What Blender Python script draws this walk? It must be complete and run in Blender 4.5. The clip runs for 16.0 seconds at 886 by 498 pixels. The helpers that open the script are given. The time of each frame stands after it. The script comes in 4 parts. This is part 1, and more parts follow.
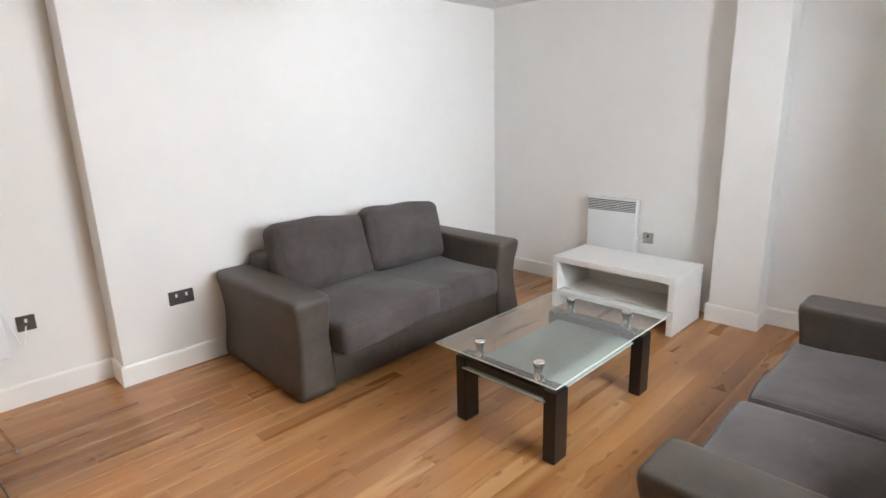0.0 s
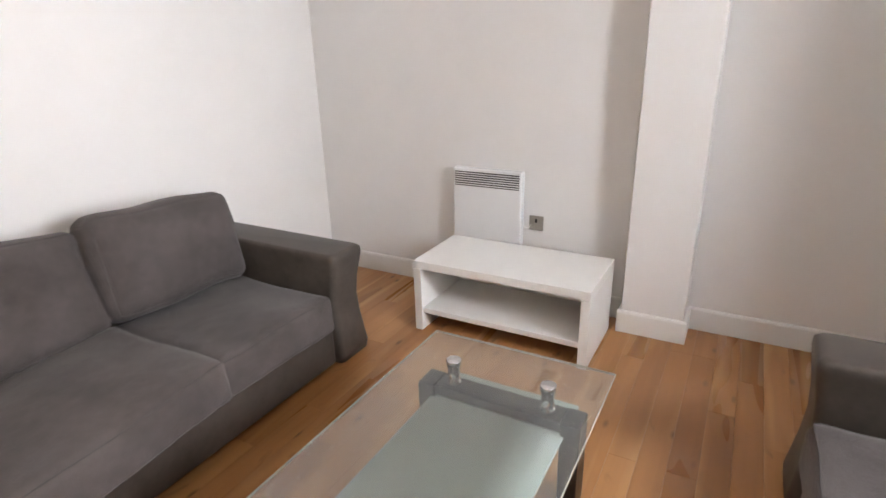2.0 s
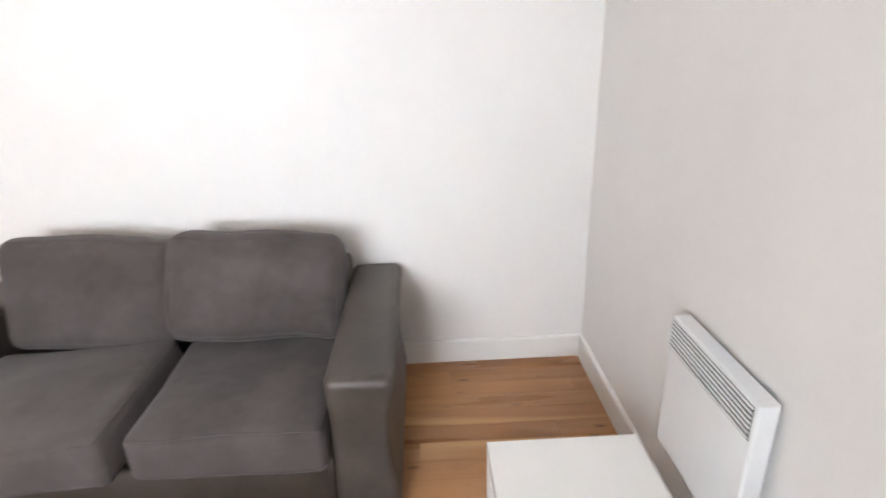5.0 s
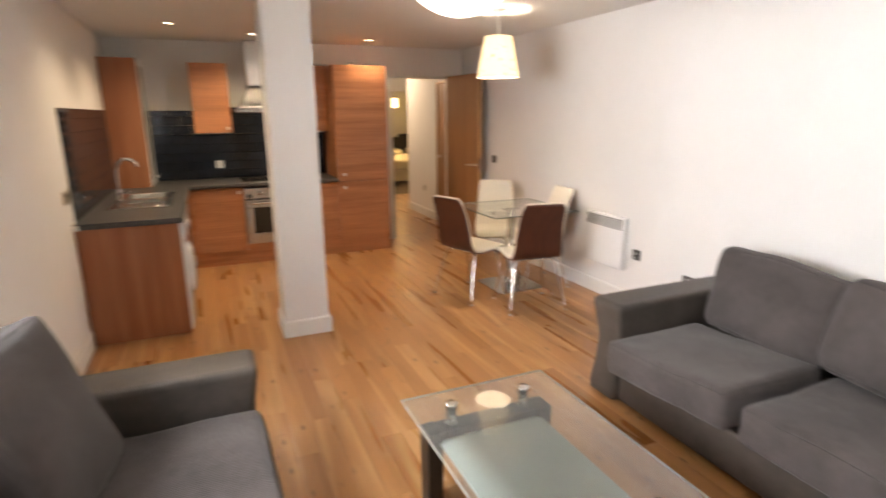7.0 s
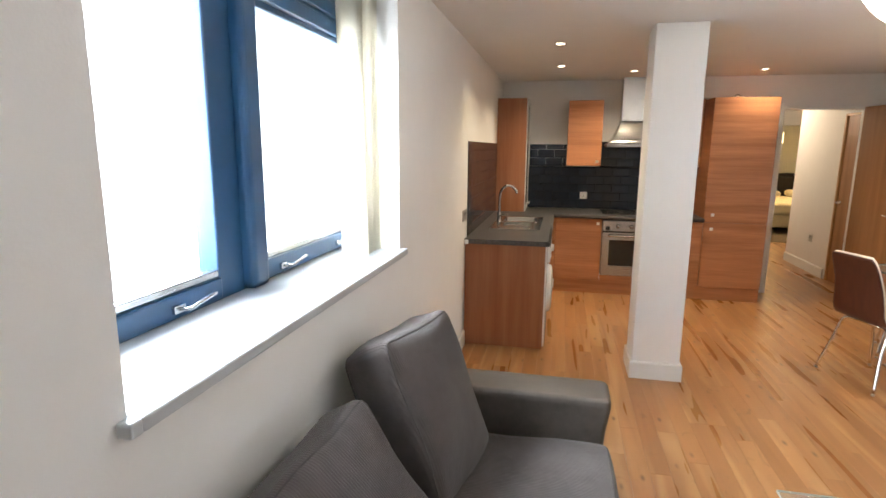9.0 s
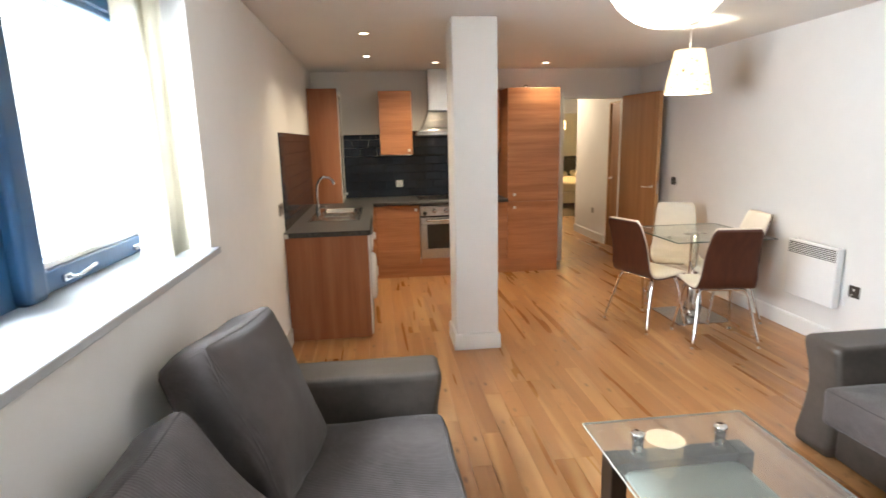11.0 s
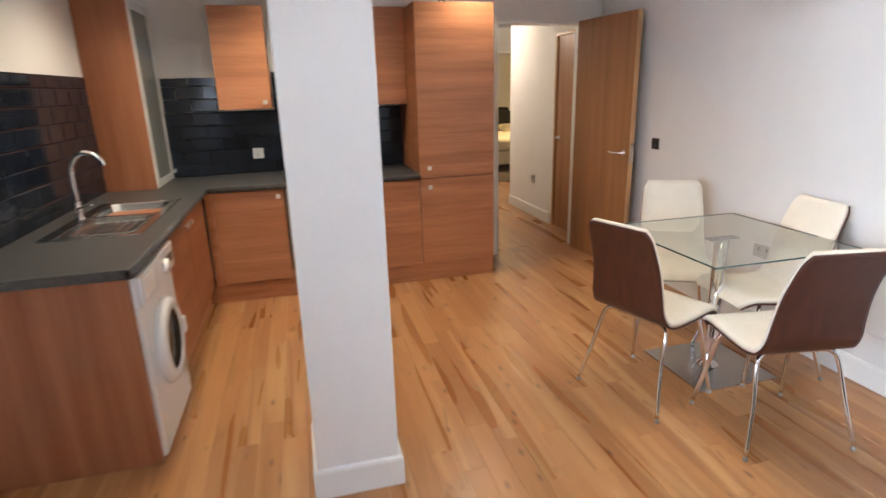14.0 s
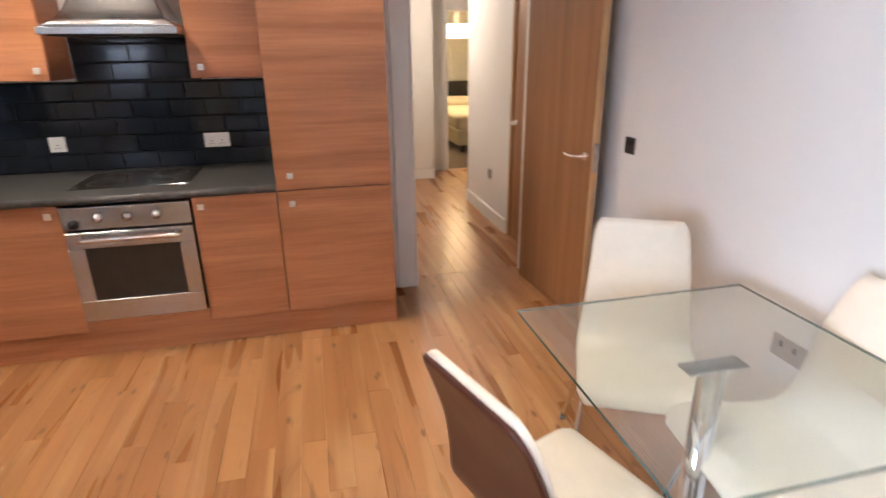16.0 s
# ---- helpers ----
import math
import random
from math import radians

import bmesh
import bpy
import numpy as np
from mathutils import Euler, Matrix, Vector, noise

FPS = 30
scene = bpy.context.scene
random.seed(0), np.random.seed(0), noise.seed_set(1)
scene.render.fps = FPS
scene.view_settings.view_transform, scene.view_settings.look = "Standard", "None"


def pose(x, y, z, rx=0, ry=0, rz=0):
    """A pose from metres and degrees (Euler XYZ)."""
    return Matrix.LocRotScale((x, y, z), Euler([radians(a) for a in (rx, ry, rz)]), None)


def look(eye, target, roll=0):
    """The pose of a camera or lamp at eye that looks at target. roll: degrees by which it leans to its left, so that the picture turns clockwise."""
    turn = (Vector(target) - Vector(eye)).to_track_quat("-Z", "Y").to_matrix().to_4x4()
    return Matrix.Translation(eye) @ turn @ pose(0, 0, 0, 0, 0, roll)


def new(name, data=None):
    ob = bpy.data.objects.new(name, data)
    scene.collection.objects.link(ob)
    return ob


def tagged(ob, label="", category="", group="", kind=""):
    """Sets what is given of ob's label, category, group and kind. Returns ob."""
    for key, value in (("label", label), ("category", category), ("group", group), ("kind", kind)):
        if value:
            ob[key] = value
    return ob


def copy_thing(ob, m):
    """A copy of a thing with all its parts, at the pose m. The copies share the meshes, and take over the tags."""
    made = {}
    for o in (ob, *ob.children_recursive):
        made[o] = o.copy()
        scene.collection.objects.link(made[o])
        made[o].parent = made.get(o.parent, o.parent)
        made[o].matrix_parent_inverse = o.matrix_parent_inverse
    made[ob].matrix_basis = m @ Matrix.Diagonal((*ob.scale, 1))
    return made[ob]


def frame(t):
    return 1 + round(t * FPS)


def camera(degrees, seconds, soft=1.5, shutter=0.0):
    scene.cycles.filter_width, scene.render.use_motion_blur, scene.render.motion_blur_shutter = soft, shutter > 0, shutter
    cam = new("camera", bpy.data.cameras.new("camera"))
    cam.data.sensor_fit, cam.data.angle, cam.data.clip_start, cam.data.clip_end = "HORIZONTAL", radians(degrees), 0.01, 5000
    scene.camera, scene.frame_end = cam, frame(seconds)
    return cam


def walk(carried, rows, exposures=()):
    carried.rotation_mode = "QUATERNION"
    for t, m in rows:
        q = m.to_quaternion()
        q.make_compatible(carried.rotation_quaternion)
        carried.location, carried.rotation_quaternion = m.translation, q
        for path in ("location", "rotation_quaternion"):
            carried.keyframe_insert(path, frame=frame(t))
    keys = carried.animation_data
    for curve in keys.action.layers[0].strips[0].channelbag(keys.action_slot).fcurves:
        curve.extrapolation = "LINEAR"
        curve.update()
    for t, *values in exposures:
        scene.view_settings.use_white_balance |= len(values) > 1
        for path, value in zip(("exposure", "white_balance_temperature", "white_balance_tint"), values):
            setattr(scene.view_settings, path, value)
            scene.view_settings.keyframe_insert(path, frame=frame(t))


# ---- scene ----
cam = camera(78.4, 16.0, soft=1.5, shutter=0.4)
PATH = [
    (0, (0.439, 3.982, 1.524), (1.821, 2.624, 1.031), -1.7),
    (0.5, (0.601, 3.725, 1.505), (1.979, 2.384, 0.952), -1),
    (1, (0.775, 3.414, 1.499), (2.101, 2.054, 0.872), -1.1),
    (1.5, (1.05, 3.11, 1.476), (2.201, 1.612, 0.82), -1),
    (2, (1.271, 2.807, 1.462), (2.193, 1.17, 0.775), -1.5),
    (2.5, (1.346, 2.42, 1.443), (2.254, 0.791, 0.721), -2.1),
    (3, (1.394, 2.039, 1.461), (2.459, 0.51, 0.736), -1.5),
    (3.2, (1.42, 1.871, 1.439), (2.567, 0.401, 0.716), -1.5),
    (5.3, (1.37, 0.59, 1.617), (3.215, 0.877, 0.893), -1.4),
    (5.5, (1.328, 0.536, 1.631), (3.119, 1.058, 0.911), -1.2),
    (6, (1.097, 0.343, 1.609), (2.683, 1.391, 0.989), -1.4),
    (6.5, (1.005, 0.287, 1.582), (2.268, 1.744, 1.051), -1.2),
    (7, (0.894, 0.297, 1.606), (1.654, 2.082, 1.122), -0.5),
    (7.5, (0.848, 0.317, 1.616), (1.11, 2.253, 1.189), 0.3),
    (8, (0.811, 0.3, 1.618), (0.735, 2.26, 1.227), 0.9),
    (8.2, (0.767, 0.308, 1.621), (0.597, 2.264, 1.242), 0.8),
    (9.25, (0.745, 0.335, 1.6), (0.31, 2.25, 1.235), 0.4),
    (10.3, (0.729, 0.321, 1.555), (0.58, 2.284, 1.201), 0.1),
    (10.5, (0.738, 0.322, 1.565), (0.703, 2.289, 1.204), -0.3),
    (11, (0.756, 0.318, 1.58), (0.979, 2.266, 1.186), -1.3),
    (11.5, (0.839, 0.439, 1.54), (1.212, 2.359, 1.12), -1.5),
    (12, (0.987, 0.631, 1.524), (1.399, 2.535, 1.068), -0.8),
    (12.5, (1.107, 1.01, 1.529), (1.52, 2.903, 1.034), -0.8),
    (13, (1.215, 1.411, 1.532), (1.611, 3.3, 1.008), -0.7),
    (13.5, (1.301, 1.881, 1.541), (1.653, 3.768, 0.98), -1),
    (14, (1.349, 2.364, 1.53), (1.823, 4.222, 0.964), -1.6),
    (14.5, (1.552, 2.752, 1.503), (2.245, 4.535, 0.921), -1.7),
    (15, (1.881, 3.056, 1.483), (2.737, 4.753, 0.86), -1.2),
    (15.5, (2.156, 3.35, 1.49), (2.946, 5.069, 0.839), -0.8),
    (16, (2.454, 3.59, 1.538), (2.883, 5.42, 0.856), -0.6),
]
walk(cam, [(t, look(eye, target, roll)) for t, eye, target, roll in PATH],
     [(0, -0.56, 6600, 13), (1.5, -0.56, 6750, 16), (2.5, -0.52, 7150, 20), (3.2, -0.5, 7250, 20), (5.3, -0.31, 6700, 16), (7, -0.34, 7200, 18), (8, -0.19, 6600, 14),
      (11, -0.2, 6450, 11), (13, -0.18, 6200, 13), (14.5, -0.12, 5750, 14), (16, 0.08, 5700, 17)])

# ---- world, sun, lights ----
world = bpy.data.worlds.new("world")
scene.world = world
world.use_nodes = True
wn = world.node_tree.nodes
sky = wn.new("ShaderNodeTexSky")
sky.sky_type, sky.sun_disc, sky.sun_elevation, sky.sun_rotation = "NISHITA", False, radians(38), radians(250)
world.node_tree.links.new(sky.outputs[0], wn["Background"].inputs[0])
wn["Background"].inputs[1].default_value = 0.15
sun = new("sun", bpy.data.lights.new("sun", "SUN"))
sun.data.energy, sun.data.angle, sun.data.color = 0.6, radians(20), (1.0, 0.96, 0.9)
sun.matrix_world = look((-6, -2, 7), (0, 0, 0))


def lamp(name, kind, place, watts, color, radius=0.05, target=None, spot=None, blend=0.5):
    ob = new(name, bpy.data.lights.new(name, kind))
    ob.data.energy, ob.data.color = watts, color
    ob.matrix_world = look(place, target) if target else Matrix.Translation(place)
    if kind == "AREA":
        ob.data.shape, ob.data.size, ob.data.size_y = "RECTANGLE", radius[0], radius[1]
    else:
        ob.data.shadow_soft_size = radius
    if kind == "SPOT":
        ob.data.spot_size, ob.data.spot_blend = radians(spot), blend
    return ob


KITCHEN = (1.0, 0.83, 0.55)
WARM, DAY = (1.0, 0.83, 0.64), (0.85, 0.93, 1.0)
lamp("window_daylight", "AREA", (-1.5, 1.6, 2.35), 1540, DAY, (2.7, 2.7), (3, 1.6, 2.25))
lamp("pendant_bulb", "POINT", (3.145, 4.405, 2.10), 58, WARM, 0.03)
for x, y in ((0.69, 4.83), (0.69, 5.96), (1.41, 6.37), (2.66, 6.46)):
    lamp("downlight_bulb", "SPOT", (x, y, 2.38), 74, KITCHEN, 0.03, (x, y, 0), 142, 1.0)
lamp("hall_light", "POINT", (3.4, 9.3, 2.25), 36, (1.0, 0.80, 0.56), 0.08)
lamp("bedroom_light", "POINT", (4.75, 12.4, 1.83), 170, (1.0, 0.69, 0.32), 0.1)

# ---- materials ----
def mat(name, base, rough=0.5, metal=0.0, var=0.0, scale=8.0, stretch=(1, 1, 1), bump=0.0, bscale=200.0, dark=None,
        bstretch=None, fleck=None, transmission=0.0, ior=1.45, emit=None, strength=0.0, per_object=0.0, rvar=0.0, coat=0.0, detail=6.0):
    """Principled material: base colour varied by two noises, relief from a third, and a shade of its own for each object."""
    m = bpy.data.materials.new(name)
    m.use_nodes = True
    nt = m.node_tree
    b = nt.nodes["Principled BSDF"]
    b.inputs["Base Color"].default_value = (*base, 1)
    b.inputs["Roughness"].default_value, b.inputs["Metallic"].default_value = rough, metal
    b.inputs["Transmission Weight"].default_value, b.inputs["IOR"].default_value = transmission, ior
    b.inputs["Coat Weight"].default_value = coat
    if emit:
        b.inputs["Emission Color"].default_value, b.inputs["Emission Strength"].default_value = (*emit, 1), strength
    co = nt.nodes.new("ShaderNodeTexCoord")
    info = nt.nodes.new("ShaderNodeObjectInfo")
    shift = nt.nodes.new("ShaderNodeVectorMath")
    shift.operation = "MULTIPLY_ADD"
    comb = nt.nodes.new("ShaderNodeCombineXYZ")
    for k in range(3):
        nt.links.new(info.outputs["Random"], comb.inputs[k])
    nt.links.new(comb.outputs[0], shift.inputs[0])
    shift.inputs[1].default_value = (37.0, 23.0, 51.0) if per_object else (0, 0, 0)
    nt.links.new(co.outputs["Object"], shift.inputs[2])

    def noise_tex(sc, st, det=6.0):
        mp = nt.nodes.new("ShaderNodeMapping")
        mp.inputs["Scale"].default_value = st
        nt.links.new(shift.outputs[0], mp.inputs[0])
        n = nt.nodes.new("ShaderNodeTexNoise")
        n.inputs["Scale"].default_value, n.inputs["Detail"].default_value = sc, det
        nt.links.new(mp.outputs[0], n.inputs["Vector"])
        return n

    if var or dark:
        big, fine = noise_tex(scale, stretch, detail), noise_tex(scale * 6, stretch, 3.0)
        add = nt.nodes.new("ShaderNodeMath")
        add.operation = "MULTIPLY_ADD"
        nt.links.new(fine.outputs[0], add.inputs[0])
        add.inputs[1].default_value = 0.35
        nt.links.new(big.outputs[0], add.inputs[2])
        ramp = nt.nodes.new("ShaderNodeValToRGB")
        lo = dark or tuple(c * (1 - var) for c in base)
        hi = base if dark else tuple(min(1, c * (1 + var)) for c in base)
        ramp.color_ramp.elements[0].position, ramp.color_ramp.elements[1].position = 0.45, 0.88
        ramp.color_ramp.elements[0].color, ramp.color_ramp.elements[1].color = (*lo, 1), (*hi, 1)
        nt.links.new(add.outputs[0], ramp.inputs[0])
        out = ramp.outputs[0]
        if fleck:
            fn = noise_tex(scale * 2.4, (stretch[0] * 0.8, stretch[1] * 3.2, stretch[2]), 5.0)
            fr = nt.nodes.new("ShaderNodeMapRange")
            fr.inputs["From Min"].default_value, fr.inputs["From Max"].default_value = 0.59, 0.70
            fr.inputs["To Max"].default_value = 0.6
            nt.links.new(fn.outputs[0], fr.inputs[0])
            mixc = nt.nodes.new("ShaderNodeMix")
            mixc.data_type = "RGBA"
            nt.links.new(fr.outputs[0], mixc.inputs["Factor"])
            nt.links.new(out, mixc.inputs[6])
            mixc.inputs[7].default_value = (*fleck, 1)
            out = mixc.outputs[2]
        if per_object:
            hsv = nt.nodes.new("ShaderNodeHueSaturation")
            rng = nt.nodes.new("ShaderNodeMapRange")
            rng.inputs["To Min"].default_value, rng.inputs["To Max"].default_value = 1 - per_object, 1 + per_object
            nt.links.new(info.outputs["Random"], rng.inputs[0])
            nt.links.new(rng.outputs[0], hsv.inputs["Value"])
            nt.links.new(out, hsv.inputs["Color"])
            out = hsv.outputs[0]
        nt.links.new(out, b.inputs["Base Color"])
        if rvar:
            rr = nt.nodes.new("ShaderNodeMapRange")
            rr.inputs["From Min"].default_value, rr.inputs["From Max"].default_value = 0.3, 0.9
            rr.inputs["To Min"].default_value, rr.inputs["To Max"].default_value = rough - rvar, rough + rvar
            nt.links.new(add.outputs[0], rr.inputs[0])
            nt.links.new(rr.outputs[0], b.inputs["Roughness"])
    if bump:
        bn = noise_tex(bscale, bstretch or (1, 1, 1), 4.0)
        bp = nt.nodes.new("ShaderNodeBump")
        bp.inputs["Strength"].default_value, bp.inputs["Distance"].default_value = bump, 0.004
        nt.links.new(bn.outputs[0], bp.inputs["Height"])
        nt.links.new(bp.outputs[0], b.inputs["Normal"])
    return m


M_wall = mat("white_wall_paint", (0.78, 0.77, 0.755), 0.75, var=0.025, scale=1.4, bump=0.12, bscale=140)
M_ceil = mat("ceiling_paint", (0.78, 0.77, 0.755), 0.85, var=0.02, scale=1.0, bump=0.08, bscale=120)
M_trim = mat("white_gloss_trim", (0.80, 0.80, 0.78), 0.35, var=0.02, scale=3, bump=0.03, bscale=60)
M_hallwall = mat("hall_wall_paint", (0.78, 0.76, 0.72), 0.75, var=0.03, scale=1.4, bump=0.1, bscale=140)


def oak_floor(name):
    """Oak boards along y: each board its own tone, long grain, pale streaks, dark knots and mineral lines."""
    m = bpy.data.materials.new(name)
    m.use_nodes = True
    nt = m.node_tree
    b = nt.nodes["Principled BSDF"]
    co, info, comb, shift = [nt.nodes.new("ShaderNode" + k) for k in ("TexCoord", "ObjectInfo", "CombineXYZ", "VectorMath")]
    for k in range(3):
        nt.links.new(info.outputs["Random"], comb.inputs[k])
    shift.operation = "MULTIPLY_ADD"
    shift.inputs[1].default_value = (37.0, 61.0, 51.0)
    nt.links.new(comb.outputs[0], shift.inputs[0])
    nt.links.new(co.outputs["Object"], shift.inputs[2])

    def field(kind, scale, stretch, detail=5.0, warp=0.0):
        mp, n = nt.nodes.new("ShaderNodeMapping"), nt.nodes.new("ShaderNodeTex" + kind)
        mp.inputs["Scale"].default_value = stretch
        nt.links.new(shift.outputs[0], mp.inputs[0])
        nt.links.new(mp.outputs[0], n.inputs["Vector"])
        n.inputs["Scale"].default_value = scale
        if kind == "Noise":
            n.inputs["Detail"].default_value, n.inputs["Distortion"].default_value = detail, warp
        return n.outputs[0]

    def ramp(source, stops):
        r = nt.nodes.new("ShaderNodeValToRGB")
        while len(r.color_ramp.elements) < len(stops):
            r.color_ramp.elements.new(0.5)
        for el, (at, c) in zip(r.color_ramp.elements, stops):
            el.position, el.color = at, (*c, 1)
        nt.links.new(source, r.inputs[0])
        return r.outputs[0]

    def mixed(kind, factor, one, two, amount=1.0):
        mx = nt.nodes.new("ShaderNodeMix")
        mx.data_type, mx.blend_type = "RGBA", kind
        if factor is None:
            mx.inputs["Factor"].default_value = amount
        else:
            nt.links.new(factor, mx.inputs["Factor"])
        nt.links.new(one, mx.inputs[6])
        if isinstance(two, tuple):
            mx.inputs[7].default_value = (*two, 1)
        else:
            nt.links.new(two, mx.inputs[7])
        return mx.outputs[2]

    def between(source, low, high, most):
        r = nt.nodes.new("ShaderNodeMapRange")
        r.inputs["From Min"].default_value, r.inputs["From Max"].default_value, r.inputs["To Max"].default_value = low, high, most
        nt.links.new(source, r.inputs[0])
        return r.outputs[0]

    tone = ramp(info.outputs["Random"], ((0.0, (0.328, 0.147, 0.053)), (0.35, (0.370, 0.174, 0.064)), (0.7, (0.398, 0.191, 0.072)), (1.0, (0.44, 0.225, 0.090))))
    grain = field("Noise", 2.2, (3.6, 0.28, 1.0), 2.0, 0.5)
    col = mixed("MULTIPLY", None, tone, ramp(grain, ((0.26, (0.68, 0.61, 0.54)), (0.50, (0.97, 0.96, 0.95)), (0.74, (1.08, 1.08, 1.08)))))
    fine = field("Noise", 7.0, (6.0, 0.2, 1.0), 2.0)
    col = mixed("MULTIPLY", None, col, ramp(fine, ((0.3, (0.955, 0.945, 0.935)), (0.65, (1.015, 1.015, 1.015)))))
    col = mixed("MIX", between(field("Noise", 1.9, (4.2, 0.35, 1.0), 1.0, 0.8), 0.52, 0.76, 0.62), col, (0.60, 0.368, 0.170))
    col = mixed("MIX", between(field("Noise", 2.9, (2.4, 0.7, 1.0), 3.5, 2.2), 0.63, 0.76, 0.62), col, (0.16, 0.072, 0.026))
    col = mixed("MIX", between(field("Voronoi", 4.2, (2.4, 1.0, 1.0)), 0.16, 0.04, 0.8), col, (0.12, 0.055, 0.024))
    nt.links.new(col, b.inputs["Base Color"])
    nt.links.new(between(grain, 0.2, 0.8, 0.31), b.inputs["Roughness"])
    b.inputs["Roughness"].links[0].from_node.inputs["To Min"].default_value = 0.26
    bp = nt.nodes.new("ShaderNodeBump")
    bp.inputs["Strength"].default_value, bp.inputs["Distance"].default_value = 0.04, 0.002
    nt.links.new(grain, bp.inputs["Height"])
    nt.links.new(bp.outputs[0], b.inputs["Normal"])
    return m


M_oak = oak_floor("oak_plank")
M_gap = mat("floor_joint", (0.26, 0.14, 0.068), 0.7, var=0.2, scale=20)
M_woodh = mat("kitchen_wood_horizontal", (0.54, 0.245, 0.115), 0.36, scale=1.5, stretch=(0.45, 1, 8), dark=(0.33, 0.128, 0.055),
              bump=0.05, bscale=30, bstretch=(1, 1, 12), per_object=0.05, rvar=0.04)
# Upright and side wood: darker than the doors, with missing daylight put into the colour.
M_woodv = mat("kitchen_wood_vertical_shaded", (0.355, 0.145, 0.068), 0.38, scale=1.5, stretch=(7, 1, 0.35), dark=(0.245, 0.083, 0.035),
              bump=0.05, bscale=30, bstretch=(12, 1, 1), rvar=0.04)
M_woodend = mat("kitchen_wood_side_shaded", (0.365, 0.15, 0.072), 0.42, scale=2, stretch=(1, 0.6, 8), dark=(0.25, 0.085, 0.037))
M_door = mat("oak_door_veneer", (0.38, 0.180, 0.073), 0.42, scale=1.6, stretch=(8, 8, 0.35), dark=(0.27, 0.122, 0.046), bump=0.04, bscale=50, bstretch=(6, 6, 0.4))
M_dooredge = mat("oak_door_edge", (0.55, 0.33, 0.16), 0.45, scale=3, stretch=(6, 6, 0.4), dark=(0.42, 0.23, 0.10))
M_worktop = mat("dark_laminate_worktop", (0.060, 0.059, 0.061), 0.34, var=0.45, scale=38, bump=0.05, bscale=160, rvar=0.06)
M_tile = mat("black_glazed_tile", (0.010, 0.014, 0.023), 0.10, var=0.3, scale=6, ior=1.42, per_object=0.15, bump=0.012, bscale=14)
M_grout = mat("dark_grout", (0.012, 0.012, 0.013), 0.8, var=0.2, scale=60)
M_sink = mat("polished_sink_steel", (0.50, 0.51, 0.53), 0.24, 1.0, var=0.05, scale=6, bump=0.02, bscale=90)
M_knob = mat("satin_knob", (0.78, 0.77, 0.74), 0.38, 0.85, var=0.03, scale=30)
M_steel = mat("brushed_steel", (0.50, 0.51, 0.53), 0.25, 1.0, var=0.08, scale=3, stretch=(1, 1, 40), bump=0.03, bscale=30, bstretch=(1, 1, 60))
M_chrome = mat("chrome", (0.80, 0.80, 0.80), 0.07, 1.0, var=0.02, scale=10)
M_darkplastic = mat("black_plastic", (0.012, 0.012, 0.013), 0.35, var=0.2, scale=30)
M_white = mat("white_laminate", (0.82, 0.82, 0.80), 0.3, var=0.02, scale=5, bump=0.02, bscale=50)
M_appliance = mat("white_enamel", (0.78, 0.79, 0.80), 0.25, var=0.02, scale=4)
M_fabric = mat("grey_corduroy_fabric", (0.094, 0.079, 0.076), 0.95, var=0.35, scale=3.5, bump=0.35, bscale=90, bstretch=(3, 0.8, 1), dark=(0.049, 0.041, 0.039))


def ribbed(m, pitch, depth):
    """Adds corduroy ribs of the given pitch across x to the relief of a material."""
    nt = m.node_tree
    b = nt.nodes["Principled BSDF"]
    co, wave, bp = nt.nodes.new("ShaderNodeTexCoord"), nt.nodes.new("ShaderNodeTexWave"), nt.nodes.new("ShaderNodeBump")
    wave.wave_type, wave.bands_direction = "BANDS", "X"
    wave.inputs["Scale"].default_value, wave.inputs["Distortion"].default_value = 0.314 / pitch, 1.2
    wave.inputs["Detail"].default_value, wave.inputs["Detail Scale"].default_value = 1.0, 0.4
    bp.inputs["Strength"].default_value, bp.inputs["Distance"].default_value = 0.6, depth
    nt.links.new(co.outputs["Object"], wave.inputs["Vector"])
    nt.links.new(wave.outputs["Fac"], bp.inputs["Height"])
    nt.links.new(b.inputs["Normal"].links[0].from_socket, bp.inputs["Normal"])
    nt.links.new(bp.outputs[0], b.inputs["Normal"])


ribbed(M_fabric, 0.0085, 0.0014)
M_fabric.node_tree.nodes["Principled BSDF"].inputs["Sheen Weight"].default_value = 0.14
M_fabric.node_tree.nodes["Principled BSDF"].inputs["Sheen Roughness"].default_value = 0.45
M_piping = mat("grey_piping_cord", (0.070, 0.062, 0.060), 0.9, var=0.2, scale=20)
M_leather = mat("grey_brown_faux_leather", (0.066, 0.055, 0.047), 0.44, var=0.35, scale=5, bump=0.2, bscale=170, rvar=0.08)
M_seam = mat("dark_seam", (0.02, 0.018, 0.018), 0.9, var=0.2, scale=30)
M_black = mat("black_wood_lacquer", (0.010, 0.009, 0.009), 0.32, var=0.3, scale=10, stretch=(6, 6, 1))
M_cream = mat("cream_leatherette", (0.72, 0.67, 0.57), 0.42, var=0.05, scale=6, bump=0.1, bscale=180)
M_walnut = mat("dark_walnut_ply", (0.076, 0.024, 0.013), 0.4, scale=4, stretch=(8, 8, 0.6), dark=(0.05, 0.014, 0.008), rvar=0.04)
M_blue = mat("dark_blue_frame_paint", (0.018, 0.068, 0.15), 0.3, var=0.12, scale=5, bump=0.02, bscale=60)
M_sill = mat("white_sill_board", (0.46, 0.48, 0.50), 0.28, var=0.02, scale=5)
M_blind = mat("cream_blind_fabric", (0.72, 0.68, 0.58), 0.8, var=0.05, scale=4, bump=0.15, bscale=120)
